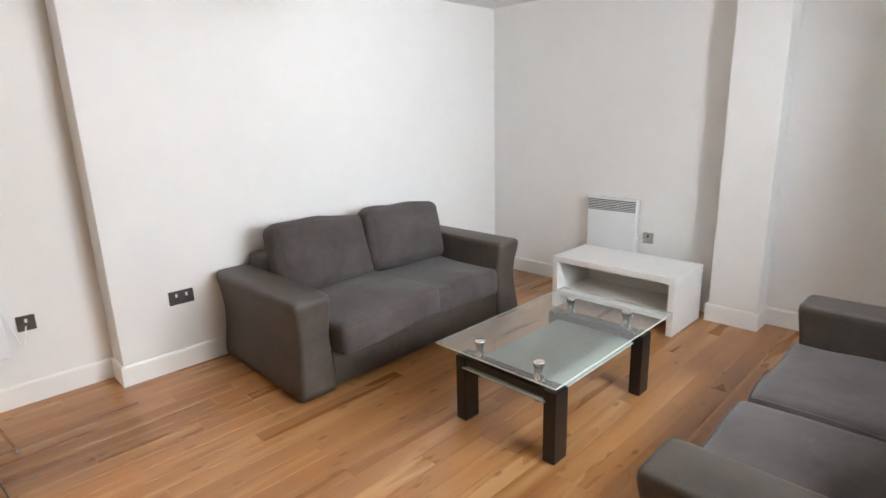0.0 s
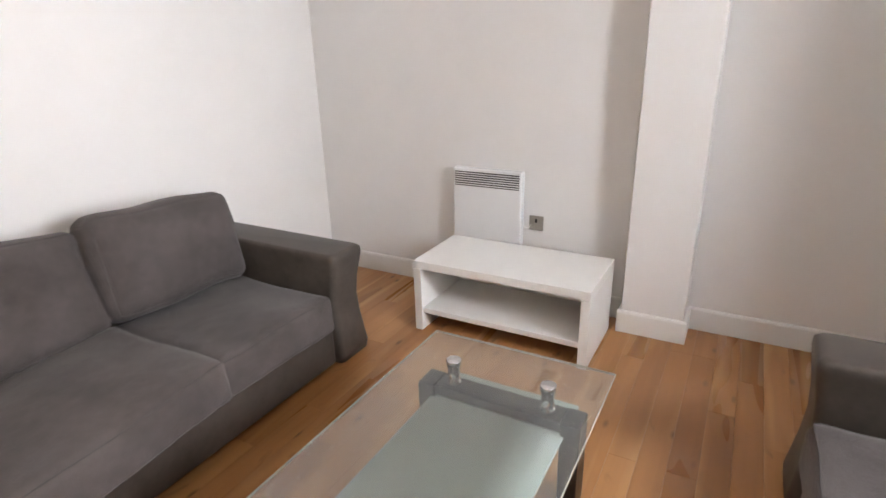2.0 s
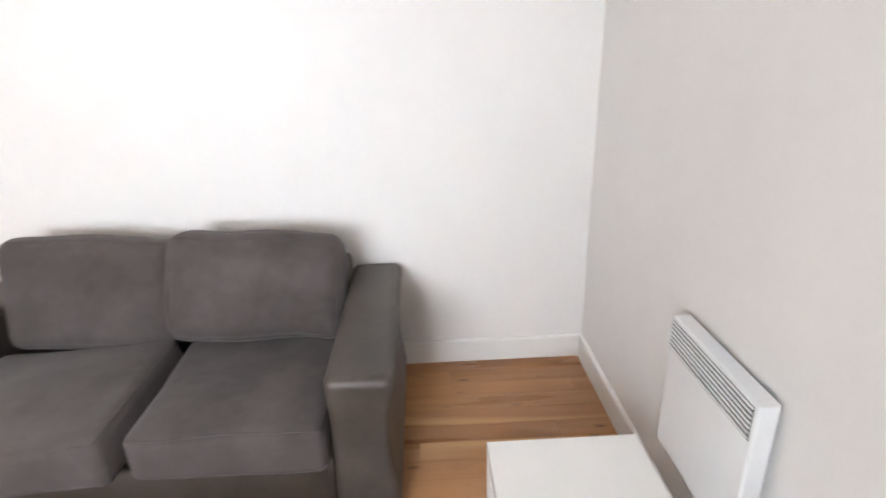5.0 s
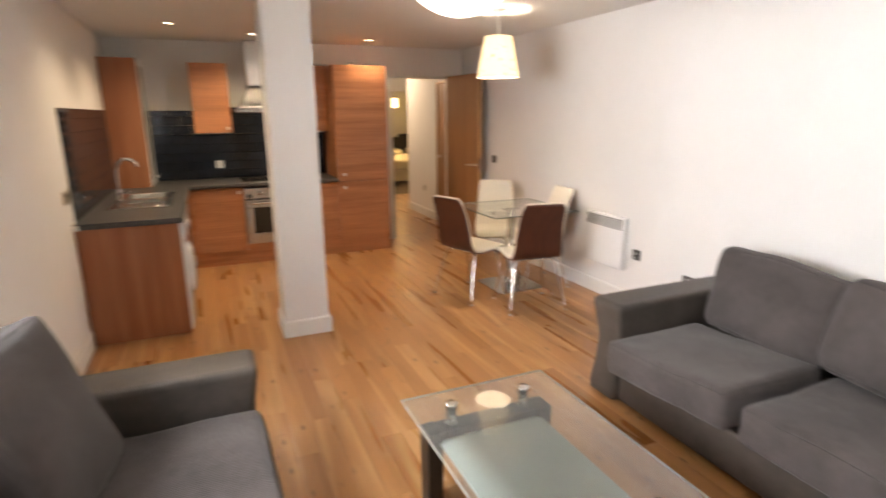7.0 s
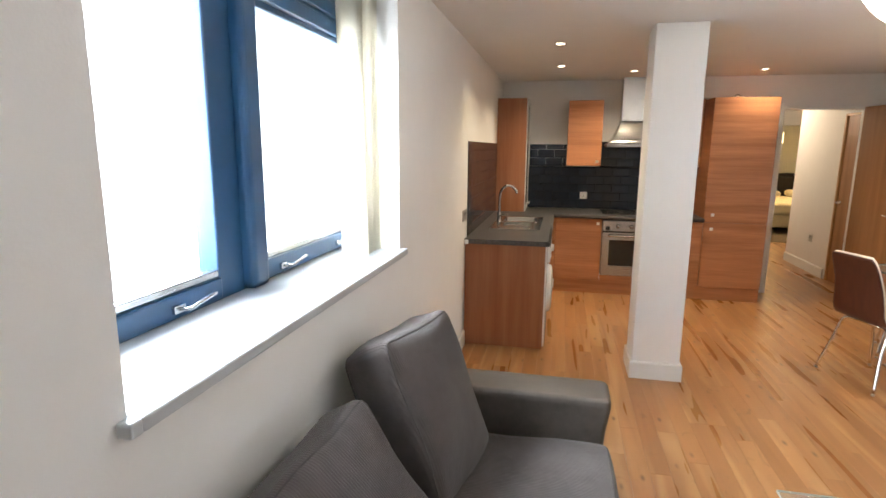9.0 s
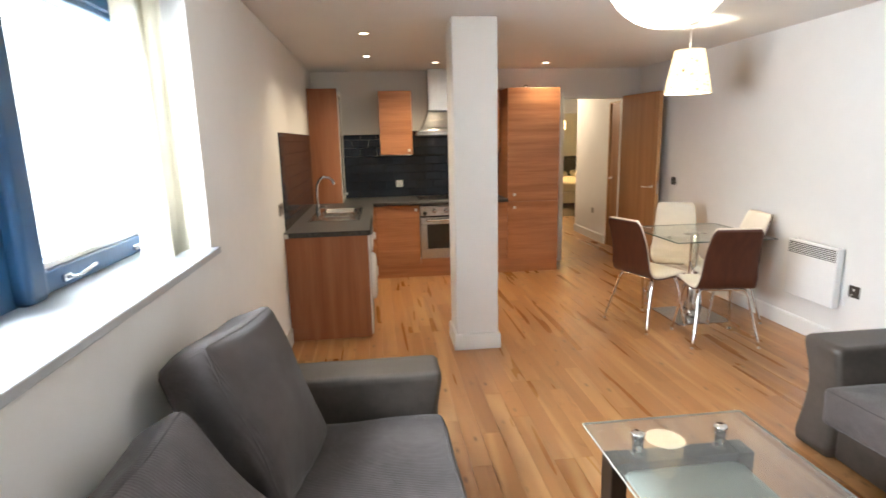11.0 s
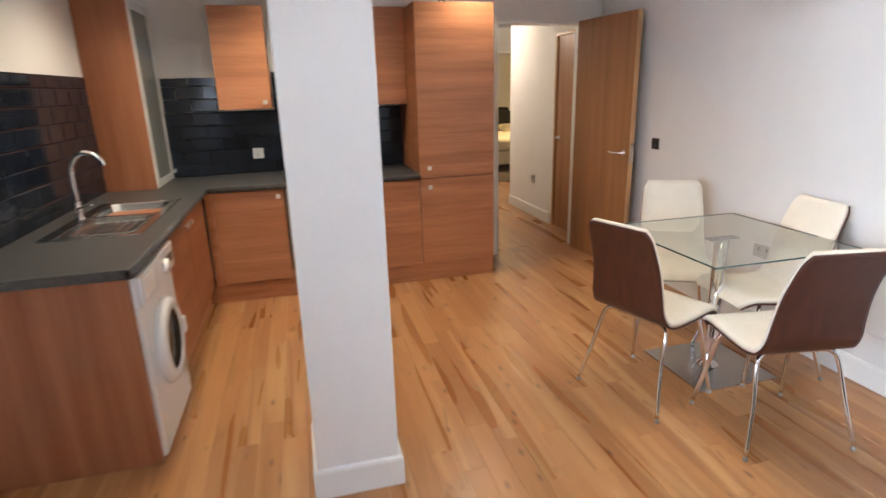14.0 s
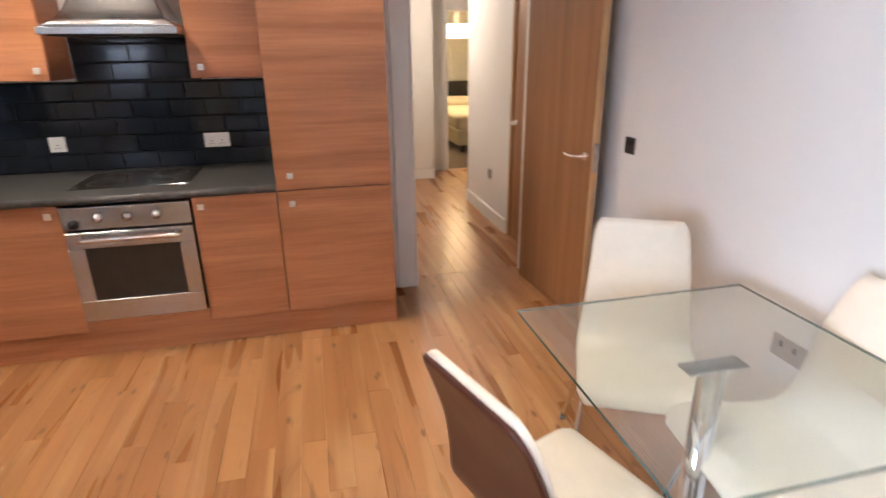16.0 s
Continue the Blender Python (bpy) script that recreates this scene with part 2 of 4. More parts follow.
M_grille = mat("dark_filter_and_grille_shade", (0.05, 0.048, 0.045), 0.6, var=0.2, scale=40)
M_socket = mat("dark_metal_plate", (0.10, 0.095, 0.09), 0.35, 0.8, var=0.1, scale=20)
M_socket_s = mat("satin_metal_plate", (0.42, 0.40, 0.37), 0.35, 0.9, var=0.08, scale=20)
M_bed = mat("cream_bedspread", (0.52, 0.46, 0.34), 0.85, var=0.08, scale=4, bump=0.2, bscale=25)
M_carpet = mat("brown_carpet", (0.10, 0.075, 0.055), 0.95, var=0.3, scale=30, bump=0.4, bscale=200)
M_spot = mat("shade_speck", (0.16, 0.11, 0.06), 0.8, var=0.2, scale=30)
M_globe = mat("opal_globe_lamp", (0.9, 0.88, 0.82), 0.5, emit=(1.0, 0.90, 0.72), strength=8.5)
M_bulb = mat("downlight_lens", (1, 1, 1), 0.3, emit=(1.0, 0.86, 0.62), strength=25.0)
M_beddim = mat("bedroom_shade", (0.85, 0.78, 0.6), 0.8, emit=(1.0, 0.72, 0.30), strength=8.0)
M_alu = mat("satin_aluminium", (0.74, 0.74, 0.72), 0.45, 0.4, var=0.04, scale=20)
M_frost = mat("frosted_glass_panel", (0.22, 0.225, 0.21), 0.22, var=0.05, scale=3, rvar=0.04)
M_ovenglass = mat("dark_oven_glass", (0.024, 0.021, 0.018), 0.12, var=0.2, scale=3, coat=0.0)
M_backdrop = mat("overcast_sky_backdrop", (0.9, 0.93, 0.96), 1.0, emit=(0.93, 0.97, 1.0), strength=6.0)


def glass_mat(name, tint, rough=0.0, ior=1.5, mirror_haze=0.0):
    m = bpy.data.materials.new(name)
    m.use_nodes = True
    nt = m.node_tree
    nt.nodes.remove(nt.nodes["Principled BSDF"])
    tr, gl, mx = (nt.nodes.new("ShaderNodeBsdfTransparent"), nt.nodes.new("ShaderNodeBsdfGlossy"), nt.nodes.new("ShaderNodeMixShader"))
    fr = nt.nodes.new("ShaderNodeFresnel")
    fr.inputs[0].default_value = ior
    tr.inputs[0].default_value = (*tint, 1)
    gl.inputs["Roughness"].default_value = rough
    nt.links.new(fr.outputs[0], mx.inputs[0])
    nt.links.new(tr.outputs[0], mx.inputs[1])
    nt.links.new(gl.outputs[0], mx.inputs[2])
    last = mx
    # White diffuse share paints in the pale haze of bright walls mirrored by the glass.
    if mirror_haze:
        df, noise_t, rng, mx2 = (nt.nodes.new("ShaderNodeBsdfDiffuse"), nt.nodes.new("ShaderNodeTexNoise"), nt.nodes.new("ShaderNodeMapRange"), nt.nodes.new("ShaderNodeMixShader"))
        df.inputs[0].default_value = (0.70, 0.74, 0.72, 1)
        noise_t.inputs["Scale"].default_value = 5.0
        rng.inputs["To Min"].default_value, rng.inputs["To Max"].default_value = mirror_haze * 0.6, mirror_haze * 1.4
        nt.links.new(noise_t.outputs[0], rng.inputs[0])
        nt.links.new(rng.outputs[0], mx2.inputs[0])
        nt.links.new(mx.outputs[0], mx2.inputs[1])
        nt.links.new(df.outputs[0], mx2.inputs[2])
        last = mx2
    nt.links.new(last.outputs[0], nt.nodes["Material Output"].inputs[0])
    return m


def fabric_shade(name, color, glow, strength):
    """Lamp fabric that glows and lets the bulb's light through."""
    m = bpy.data.materials.new(name)
    m.use_nodes = True
    nt = m.node_tree
    nt.nodes.remove(nt.nodes["Principled BSDF"])
    tl, df, em, mx, ad = [nt.nodes.new("ShaderNode" + k) for k in ("BsdfTranslucent", "BsdfDiffuse", "Emission", "MixShader", "AddShader")]
    nz, hs = nt.nodes.new("ShaderNodeTexNoise"), nt.nodes.new("ShaderNodeMapRange")
    nz.inputs["Scale"].default_value = 40.0
    hs.inputs["To Min"].default_value, hs.inputs["To Max"].default_value = strength * 0.85, strength * 1.15
    nt.links.new(nz.outputs[0], hs.inputs[0])
    nt.links.new(hs.outputs[0], em.inputs[1])
    tl.inputs[0].default_value = df.inputs[0].default_value = (*color, 1)
    em.inputs[0].default_value = (*glow, 1)
    nt.links.new(tl.outputs[0], mx.inputs[1])
    nt.links.new(df.outputs[0], mx.inputs[2])
    nt.links.new(mx.outputs[0], ad.inputs[0])
    nt.links.new(em.outputs[0], ad.inputs[1])
    nt.links.new(ad.outputs[0], nt.nodes["Material Output"].inputs[0])
    return m


def clear_mat(name, tint):
    m = bpy.data.materials.new(name)
    m.use_nodes = True
    nt = m.node_tree
    nt.nodes.remove(nt.nodes["Principled BSDF"])
    tr = nt.nodes.new("ShaderNodeBsdfTransparent")
    tr.inputs[0].default_value = (*tint, 1)
    nt.links.new(tr.outputs[0], nt.nodes["Material Output"].inputs[0])
    return m


M_glass = glass_mat("clear_glass", (0.93, 0.97, 0.95), ior=1.75, mirror_haze=0.10)
M_pane = glass_mat("window_glass", (0.97, 0.98, 0.98))
M_shade = fabric_shade("lampshade_fabric", (0.62, 0.56, 0.43), (1.0, 0.88, 0.66), 0.9)
M_lining = fabric_shade("lampshade_lining", (0.8, 0.76, 0.66), (1.0, 0.90, 0.70), 5.0)
M_clear = clear_mat("glass_body", (0.96, 0.985, 0.975))
M_paleedge = mat("pale_glass_edge", (0.58, 0.60, 0.54), 0.15, var=0.15, scale=10)
M_glassedge = mat("green_glass_edge", (0.06, 0.10, 0.09), 0.1, var=0.2, scale=10)
M_shelfglass = mat("frosted_glass_shelf", (0.50, 0.57, 0.54), 0.22, var=0.04, scale=3, transmission=0.25)

# ---- building helpers ----
def done(bm, name, material, parent=None, smooth=False):
    bmesh.ops.recalc_face_normals(bm, faces=bm.faces)
    me = bpy.data.meshes.new(name)
    bm.to_mesh(me)
    bm.free()
    me.materials.append(material)
    if smooth:
        for p in me.polygons:
            p.use_smooth = True
    ob = new(name, me)
    if parent:
        ob.parent = parent
    return ob


def part(name, bm, material, parent, label="", smooth=False):
    ob = done(bm, name, material, parent, smooth)
    return tagged(ob, label) if label else ob


def thing(name, label, category, place=(0, 0, 0), turn=0.0, group=""):
    ob = new(name)
    ob.empty_display_size = 0.1
    ob.matrix_basis = pose(*place, 0, 0, turn)
    return tagged(ob, label, category, group)


def box(x0, x1, y0, y1, z0, z1, bevel=0.0, seg=2, bm=None):
    made = bmesh.new()
    r = bmesh.ops.create_cube(made, size=1.0)
    for v in r["verts"]:
        v.co = Vector((x0 + (v.co.x + 0.5) * (x1 - x0), y0 + (v.co.y + 0.5) * (y1 - y0), z0 + (v.co.z + 0.5) * (z1 - z0)))
    if bevel:
        bmesh.ops.bevel(made, geom=list(made.edges), offset=bevel, segments=seg, affect="EDGES", profile=0.5)
    if bm is None:
        return made
    me = bpy.data.meshes.new("join")
    made.to_mesh(me)
    made.free()
    bm.from_mesh(me)
    bpy.data.meshes.remove(me)
    return bm


def joined(*bms):
    out = bmesh.new()
    for b in bms:
        me = bpy.data.meshes.new("join")
        b.to_mesh(me)
        b.free()
        out.from_mesh(me)
        bpy.data.meshes.remove(me)
    return out


def moved(bm, m):
    bm.transform(m)
    return bm


def lathe(profile, n=24):
    """A turned body from (radius, height) pairs."""
    bm = bmesh.new()
    rings = []
    for r, z in profile:
        if r < 1e-5:
            rings.append([bm.verts.new((0, 0, z))])
        else:
            rings.append([bm.verts.new((r * math.cos(2 * math.pi * k / n), r * math.sin(2 * math.pi * k / n), z)) for k in range(n)])
    for a, b in zip(rings, rings[1:]):
        for k in range(n):
            j = (k + 1) % n
            if len(a) == 1 and len(b) == 1:
                continue
            if len(a) == 1:
                bm.faces.new((a[0], b[k], b[j]))
            elif len(b) == 1:
                bm.faces.new((a[k], a[j], b[0]))
            else:
                bm.faces.new((a[k], a[j], b[j], b[k]))
    return bm


def tube(points, r, n=10, closed_ends=True):
    """A round bar along a smooth line through the points."""
    pts = [Vector(p) for p in points]
    bm, rings, up = bmesh.new(), [], None
    for i, p in enumerate(pts):
        d = (pts[min(i + 1, len(pts) - 1)] - pts[max(i - 1, 0)]).normalized()
        if up is None:
            up = d.orthogonal().normalized()
        up = (up - d * up.dot(d)).normalized()
        side = d.cross(up)
        rings.append([bm.verts.new(p + r * (math.cos(2 * math.pi * k / n) * up + math.sin(2 * math.pi * k / n) * side)) for k in range(n)])
    for a, b in zip(rings, rings[1:]):
        for k in range(n):
            bm.faces.new((a[k], a[(k + 1) % n], b[(k + 1) % n], b[k]))
    if closed_ends:
        bm.faces.new(rings[0][::-1])
        bm.faces.new(rings[-1])
    return bm


def curve_points(ctrl, steps=8):
    """Catmull-Rom points through the control points."""
    c = [Vector(p) for p in ctrl]
    c = [c[0] * 2 - c[1]] + c + [c[-1] * 2 - c[-2]]
    out = []
    for i in range(1, len(c) - 2):
        for k in range(steps):
            t = k / steps
            p0, p1, p2, p3 = c[i - 1], c[i], c[i + 1], c[i + 2]
            out.append(0.5 * (2 * p1 + (p2 - p0) * t + (2 * p0 - 5 * p1 + 4 * p2 - p3) * t * t + (3 * p1 - p0 - 3 * p2 + p3) * t ** 3))
    return out + [c[-2]]


def cushion_form(w, d, h, r=0.06, puff=0.03, crease=0.006, seed=0, sag=0.0, top=None):
    """The shape of a soft cushion: a point of the cube of side 2 goes to the point of the cushion, its base at z = 0."""
    half = Vector((w / 2, d / 2, h / 2))
    rr = min(r, h / 2 * 0.98)

    def at(u):
        u = Vector([math.copysign(abs(c) ** 0.8, c) for c in u])
        p = Vector((u.x * half.x, u.y * half.y, u.z * half.z))
        core = Vector([max(-(half[k] - rr), min(half[k] - rr, p[k])) for k in range(3)])
        off = p - core
        if off.length > 1e-6:
            p = core + off.normalized() * min(rr, off.length * 1.2)
        fx, fy, fz = 1 - u.x ** 2, 1 - u.y ** 2, 1 - u.z ** 2
        p.z += math.copysign(puff if top is None else top, u.z) * fx * fy * abs(u.z) - (sag * fx * fy if u.z > 0 else 0)
        p.y += math.copysign(puff * (0.6 if top is None else 1.1), u.y) * fx * fz * abs(u.y)
        p.x += math.copysign(puff * 0.4, u.x) * fy * fz * abs(u.x)
        q = p * 3.4 + Vector((seed * 7.1, seed * 3.3, 0))
        p += Vector((noise.noise(q), noise.noise(q + Vector((9, 0, 0))), noise.noise(q + Vector((0, 9, 0))))) * crease * 2.4
        q = p * 11 + Vector((seed * 5.7, 0, seed * 2.1))
        fold = abs(noise.noise(Vector((q.x, q.y, q.z * 0.35))))
        p += Vector((0, 0.6, 0.8)) * (0.25 - fold) * crease * 0.9 * (1 - 0.6 * max(fx * fy, fx * fz))
        return p + Vector((0, 0, h / 2))

    return at


def cushion(w, d, h, *shape, **more):
    """A soft cushion centred on its base: rounded block, swollen faces, dents and wrinkles."""
    at = cushion_form(w, d, h, *shape, **more)
    bm = bmesh.new()
    bmesh.ops.create_cube(bm, size=2.0)
    bmesh.ops.subdivide_edges(bm, edges=list(bm.edges), cuts=23, use_grid_fill=True)
    for v in bm.verts:
        v.co = at(v.co)
    return bm


def piping(axis, side, r, w, d, h, *shape, **more):
    """The sewn cord round one face of the same cushion."""
    at = cushion_form(w, d, h, *shape, **more)
    ring, n = [], 16
    for a, b in ((-1, -1), (1, -1), (1, 1), (-1, 1)):
        da, db = {(-1, -1): (1, 0), (1, -1): (0, 1), (1, 1): (-1, 0), (-1, 1): (0, -1)}[(a, b)]
        for k in range(n):
            u, v = a + da * 2 * k / n, b + db * 2 * k / n
            ring.append(at(Vector((u, side, v) if axis == "y" else (u, v, side))))
    return tube(ring + ring[:2], r, 6, False)


def loft(sections):
    """A solid through rings of equally many points."""
    bm = bmesh.new()
    rings = [[bm.verts.new(p) for p in s] for s in sections]
    n = len(rings[0])
    for a, b in zip(rings, rings[1:]):
        for k in range(n):
            bm.faces.new((a[k], a[(k + 1) % n], b[(k + 1) % n], b[k]))
    bm.faces.new(rings[0][::-1])
    bm.faces.new(rings[-1])
    return bm


def rounded_rect(x0, x1, y0, y1, z, r, n=4):
    out = []
    for cx, cy, a in ((x1 - r, y1 - r, 0), (x0 + r, y1 - r, 90), (x0 + r, y0 + r, 180), (x1 - r, y0 + r, 270)):
        for k in range(n + 1):
            t = radians(a + 90 * k / n)
            out.append(Vector((cx + r * math.cos(t), cy + r * math.sin(t), z)))
    return out


def glazed(ob, up):
    """Leaves the sheen of the glass on the face that looks along up; the rest of the sheet is clear."""
    ob.data.materials.append(M_clear)
    for p in ob.data.polygons:
        p.material_index = 0 if p.normal.dot(Vector(up)) > 0.9 else 1
    return ob


def structure(name, bm, material, label="", smooth=False):
    return tagged(done(bm, name, material, None, smooth), label, kind="structure")

# ---- the rooms: walls, floor, ceiling ----
CEIL = 2.405
XE, XS, YS, YB, YSTEP = 4.06, 3.855, -0.11, 7.20, 3.28
WY0, WY1, WZ0, WZ1 = 1.10, 2.80, 1.10, 2.30

structure("wall_west", joined(
    box(-0.42, 0, YS - 0.25, YB, -0.05, WZ0), box(-0.42, 0, YS - 0.25, YB, WZ1, CEIL),
    box(-0.42, 0, YS - 0.25, WY0, WZ0, WZ1), box(-0.42, 0, WY1, YB, WZ0, WZ1)), M_wall, "white painted wall with the window opening")
structure("wall_south", joined(box(1.5, XS + 0.2, YS - 0.2, YS, -0.05, CEIL), box(-0.42, 1.5, YS - 0.25, YS - 0.045, -0.05, CEIL)), M_wall, "white painted plaster wall")
structure("wall_east_living", box(XS, XS + 0.205, YS - 0.2, YSTEP, -0.05, CEIL, 0.004, 1), M_wall, "white painted wall behind the sofa")
D2Y0, D2Y1 = 7.18, 7.93
structure("wall_east_dining", joined(box(XE, XE + 0.2, YSTEP - 0.1, D2Y0, -0.05, CEIL), box(XE, XE + 0.2, D2Y1, 9.22, -0.05, CEIL),
          box(XE, XE + 0.2, D2Y0, D2Y1, 2.05, CEIL)), M_wall, "white painted wall beside the dining table")
structure("wall_kitchen", joined(box(-0.42, 2.879, YB, YB + 0.15, -0.05, CEIL), box(1.84, 2.879, 7.04, YB, 2.175, CEIL)), M_wall, "white painted wall behind the kitchen units")
structure("wall_partition", joined(box(2.8795, 3.06, 7.04, 7.3, -0.05, CEIL), box(3.06, 3.88, 7.04, 7.16, 2.07, CEIL),
          box(3.88, XE, 7.04, 7.16, -0.05, CEIL)), M_wall, "white partition wall with a doorway to the hall")
structure("pier_south", box(1.42, 1.735, YS - 0.1, 0.045, 0, CEIL, 0.004, 1), M_wall, "white boxed-in pier on the wall")
structure("wall_hall_west", box(2.73, 2.88, YB + 0.15, 10.4, -0.05, CEIL), M_hallwall, "pale hall wall")
structure("wall_hall_end", box(2.73, 3.95, 10.4, 10.95, -0.05, CEIL), M_hallwall, "pale wall at the end of the hall")
structure("wall_bedroom_door", joined(box(3.95, 4.24, 10.84, 10.95, -0.05, CEIL), box(4.24, 5.0, 10.84, 10.95, 2.03, CEIL),
          box(5.0, 5.5, 10.84, 10.95, -0.05, CEIL)), M_hallwall, "pale wall with the bedroom doorway")
structure("wall_hall_east", joined(box(XE + 0.2, 5.5, 9.07, 9.22, -0.05, CEIL), box(5.35, 5.5, 9.22, 10.84, -0.05, CEIL)), M_hallwall, "pale hall wall")
structure("wall_bedroom", joined(box(3.2, 3.35, 10.95, 14.6, -0.05, CEIL), box(3.2, 7.2, 14.6, 14.75, -0.05, CEIL),
          box(7.05, 7.2, 10.95, 14.6, -0.05, CEIL), box(3.2, 3.95, 10.80, 10.95, -0.05, 2.4), box(5.5, 7.2, 10.8, 10.95, -0.05, CEIL)), M_hallwall, "bedroom walls in warm lamplight")
structure("ceiling", joined(box(-0.42, XE + 0.2, YS - 0.2, YB + 0.15, CEIL, CEIL + 0.15), box(2.73, 7.2, YB + 0.15, 14.75, CEIL, CEIL + 0.15)), M_ceil, "flat white painted ceiling")
structure("floor_base", joined(box(-0.3, XE + 0.1, YS - 0.1, YB + 0.1, -0.06, -0.0125), box(2.75, 5.45, YB + 0.1, 10.95, -0.06, -0.0125)), M_gap, "floor joints between the planks")
structure("floor_bedroom", box(3.2, 7.2, 10.9, 14.7, -0.05, 0.0), M_carpet, "dark brown bedroom carpet")


def skirting(x0, y0, x1, y1, nx, ny, h=0.125, t=0.017):
    """A skirting board along a wall, from one end to the other; nx, ny point into the room."""
    d = Vector((x1 - x0, y1 - y0, 0))
    n, L, d = Vector((nx, ny, 0)), d.length, d.normalized()
    a = Vector((x0, y0, 0))
    prof = ((0, 0.0), (t, 0.0), (t, h - 0.012), (t - 0.004, h - 0.003), (t - 0.009, h), (0, h))
    bm = loft([[a + d * s + n * p + Vector((0, 0, z)) for p, z in prof] for s in (0, L)])
    structure("baseboard", bm, M_trim, "white painted skirting board")


skirting(0, YS - 0.045, 0, 4.59, 1, 0)
skirting(0.017, YS - 0.045, 1.42, YS - 0.045, 0, 1)
skirting(1.735, YS, XS, YS, 0, 1)
skirting(XS, YS + 0.017, XS, YSTEP, -1, 0)
skirting(XS - 0.017, YSTEP, XE, YSTEP, 0, 1)
skirting(XE, YSTEP + 0.017, XE, 7.04, -1, 0)
skirting(1.403, 0.045, 1.752, 0.045, 0, 1)
skirting(1.42, YS - 0.028, 1.42, 0.045, -1, 0)
skirting(1.735, YS + 0.017, 1.735, 0.045, 1, 0)
skirting(XE, D2Y1 + 0.06, XE, 9.22, -1, 0)
skirting(2.88, YB + 0.15, 2.88, 10.4, 1, 0)
skirting(2.88, 10.4, 3.95, 10.4, 0, -1)

# free-standing column
col = thing("column", "white painted square column with white skirting", "column", (1.455, 4.375, 0))
part("shaft", box(-0.16, 0.16, -0.16, 0.16, 0, CEIL, 0.006, 2), M_wall, col)
for k in range(4):
    prof = ((0, 0.0), (0.017, 0.0), (0.017, 0.113), (0.013, 0.122), (0.008, 0.125), (0, 0.125))
    bm = loft([[Vector((s * (0.16 + p), -0.16 - p, z)) for p, z in prof] for s in (-1, 1)])
    part("skirting", moved(bm, Matrix.Rotation(radians(90 * k), 4, "Z")), M_trim, col)

# ---- window ----
win = tagged(new("window_1"), "dark blue metal-framed window with two casements", "window", kind="structure")
FX = -0.30
part("window_frame", joined(box(FX - 0.07, FX, WY0, WY1, WZ0, 1.225, 0.004, 1), box(FX - 0.07, FX + 0.012, WY0, WY1, 2.075, WZ1, 0.004, 1),
     box(FX - 0.07, FX, WY0, WY0 + 0.05, 1.225, 2.075)), M_blue, win, "dark blue painted metal frame")
mul = joined(box(FX - 0.08, FX + 0.05, 1.945, 2.05, WZ0 + 0.030, WZ1 - 0.001, 0.022, 4), box(FX - 0.069, FX + 0.006, 1.815, 1.96, WZ0 + 0.030, WZ1 - 0.002, 0.006, 2))
part("mullion", mul, M_blue, win, "rounded dark blue mullion")
for y0, y1 in ((WY0 + 0.05, 1.815), (2.05, WY1 - 0.001)):
    part("casement_rail", box(FX - 0.05, FX + 0.016, y0, y1, 1.134, 1.204, 0.006, 2), M_blue, win)
    part("glazing_bead", joined(box(FX - 0.03, FX + 0.004, y0, y1, 1.205, 1.228, 0.003, 1), box(FX - 0.03, FX + 0.004, y0 + 0.0, y0 + 0.012, 1.228, 2.07, 0.002, 1)), M_steel, win, "pale glazing bead")
    pn = glazed(part("pane", box(FX - 0.045, FX - 0.035, y0, y1, 1.22, 2.08), M_pane, win), (1, 0, 0))
    pn.visible_shadow = False
part("top_rail", joined(box(FX - 0.02, FX + 0.03, 2.051, WY1 - 0.02, 2.10, 2.16, 0.004, 1), box(FX - 0.02, FX + 0.022, 2.051, WY1 - 0.02, 2.18, 2.24, 0.004, 1)), M_blue, win)


def window_handle(y, turn):
    hd = thing("window_handle", "silver lever handle on the blue window rail", "handle", (FX + 0.018, y, 1.165))
    part("rose", box(-0.004, 0.012, -0.022, 0.022, -0.012, 0.012, 0.004, 2), M_steel, hd)
    lv = tube(curve_points([(0.012, 0, 0), (0.045, 0.0, 0.004), (0.05, 0.03 * turn, 0.012), (0.046, 0.11 * turn, 0.02)], 6), 0.006)
    part("lever", lv, M_steel, hd, smooth=True)


window_handle(1.60, 1)
window_handle(2.19, 1)
window_handle(2.72, -1)

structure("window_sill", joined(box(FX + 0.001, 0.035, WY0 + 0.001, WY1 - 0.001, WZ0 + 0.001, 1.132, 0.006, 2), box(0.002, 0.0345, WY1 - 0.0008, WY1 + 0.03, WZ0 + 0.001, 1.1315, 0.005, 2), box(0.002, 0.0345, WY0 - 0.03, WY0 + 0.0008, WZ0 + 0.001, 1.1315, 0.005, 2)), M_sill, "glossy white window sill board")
structure("backdrop", box(-9.1, -9.0, -12, 26, -6, 12), M_backdrop, "white overcast sky beyond the window")

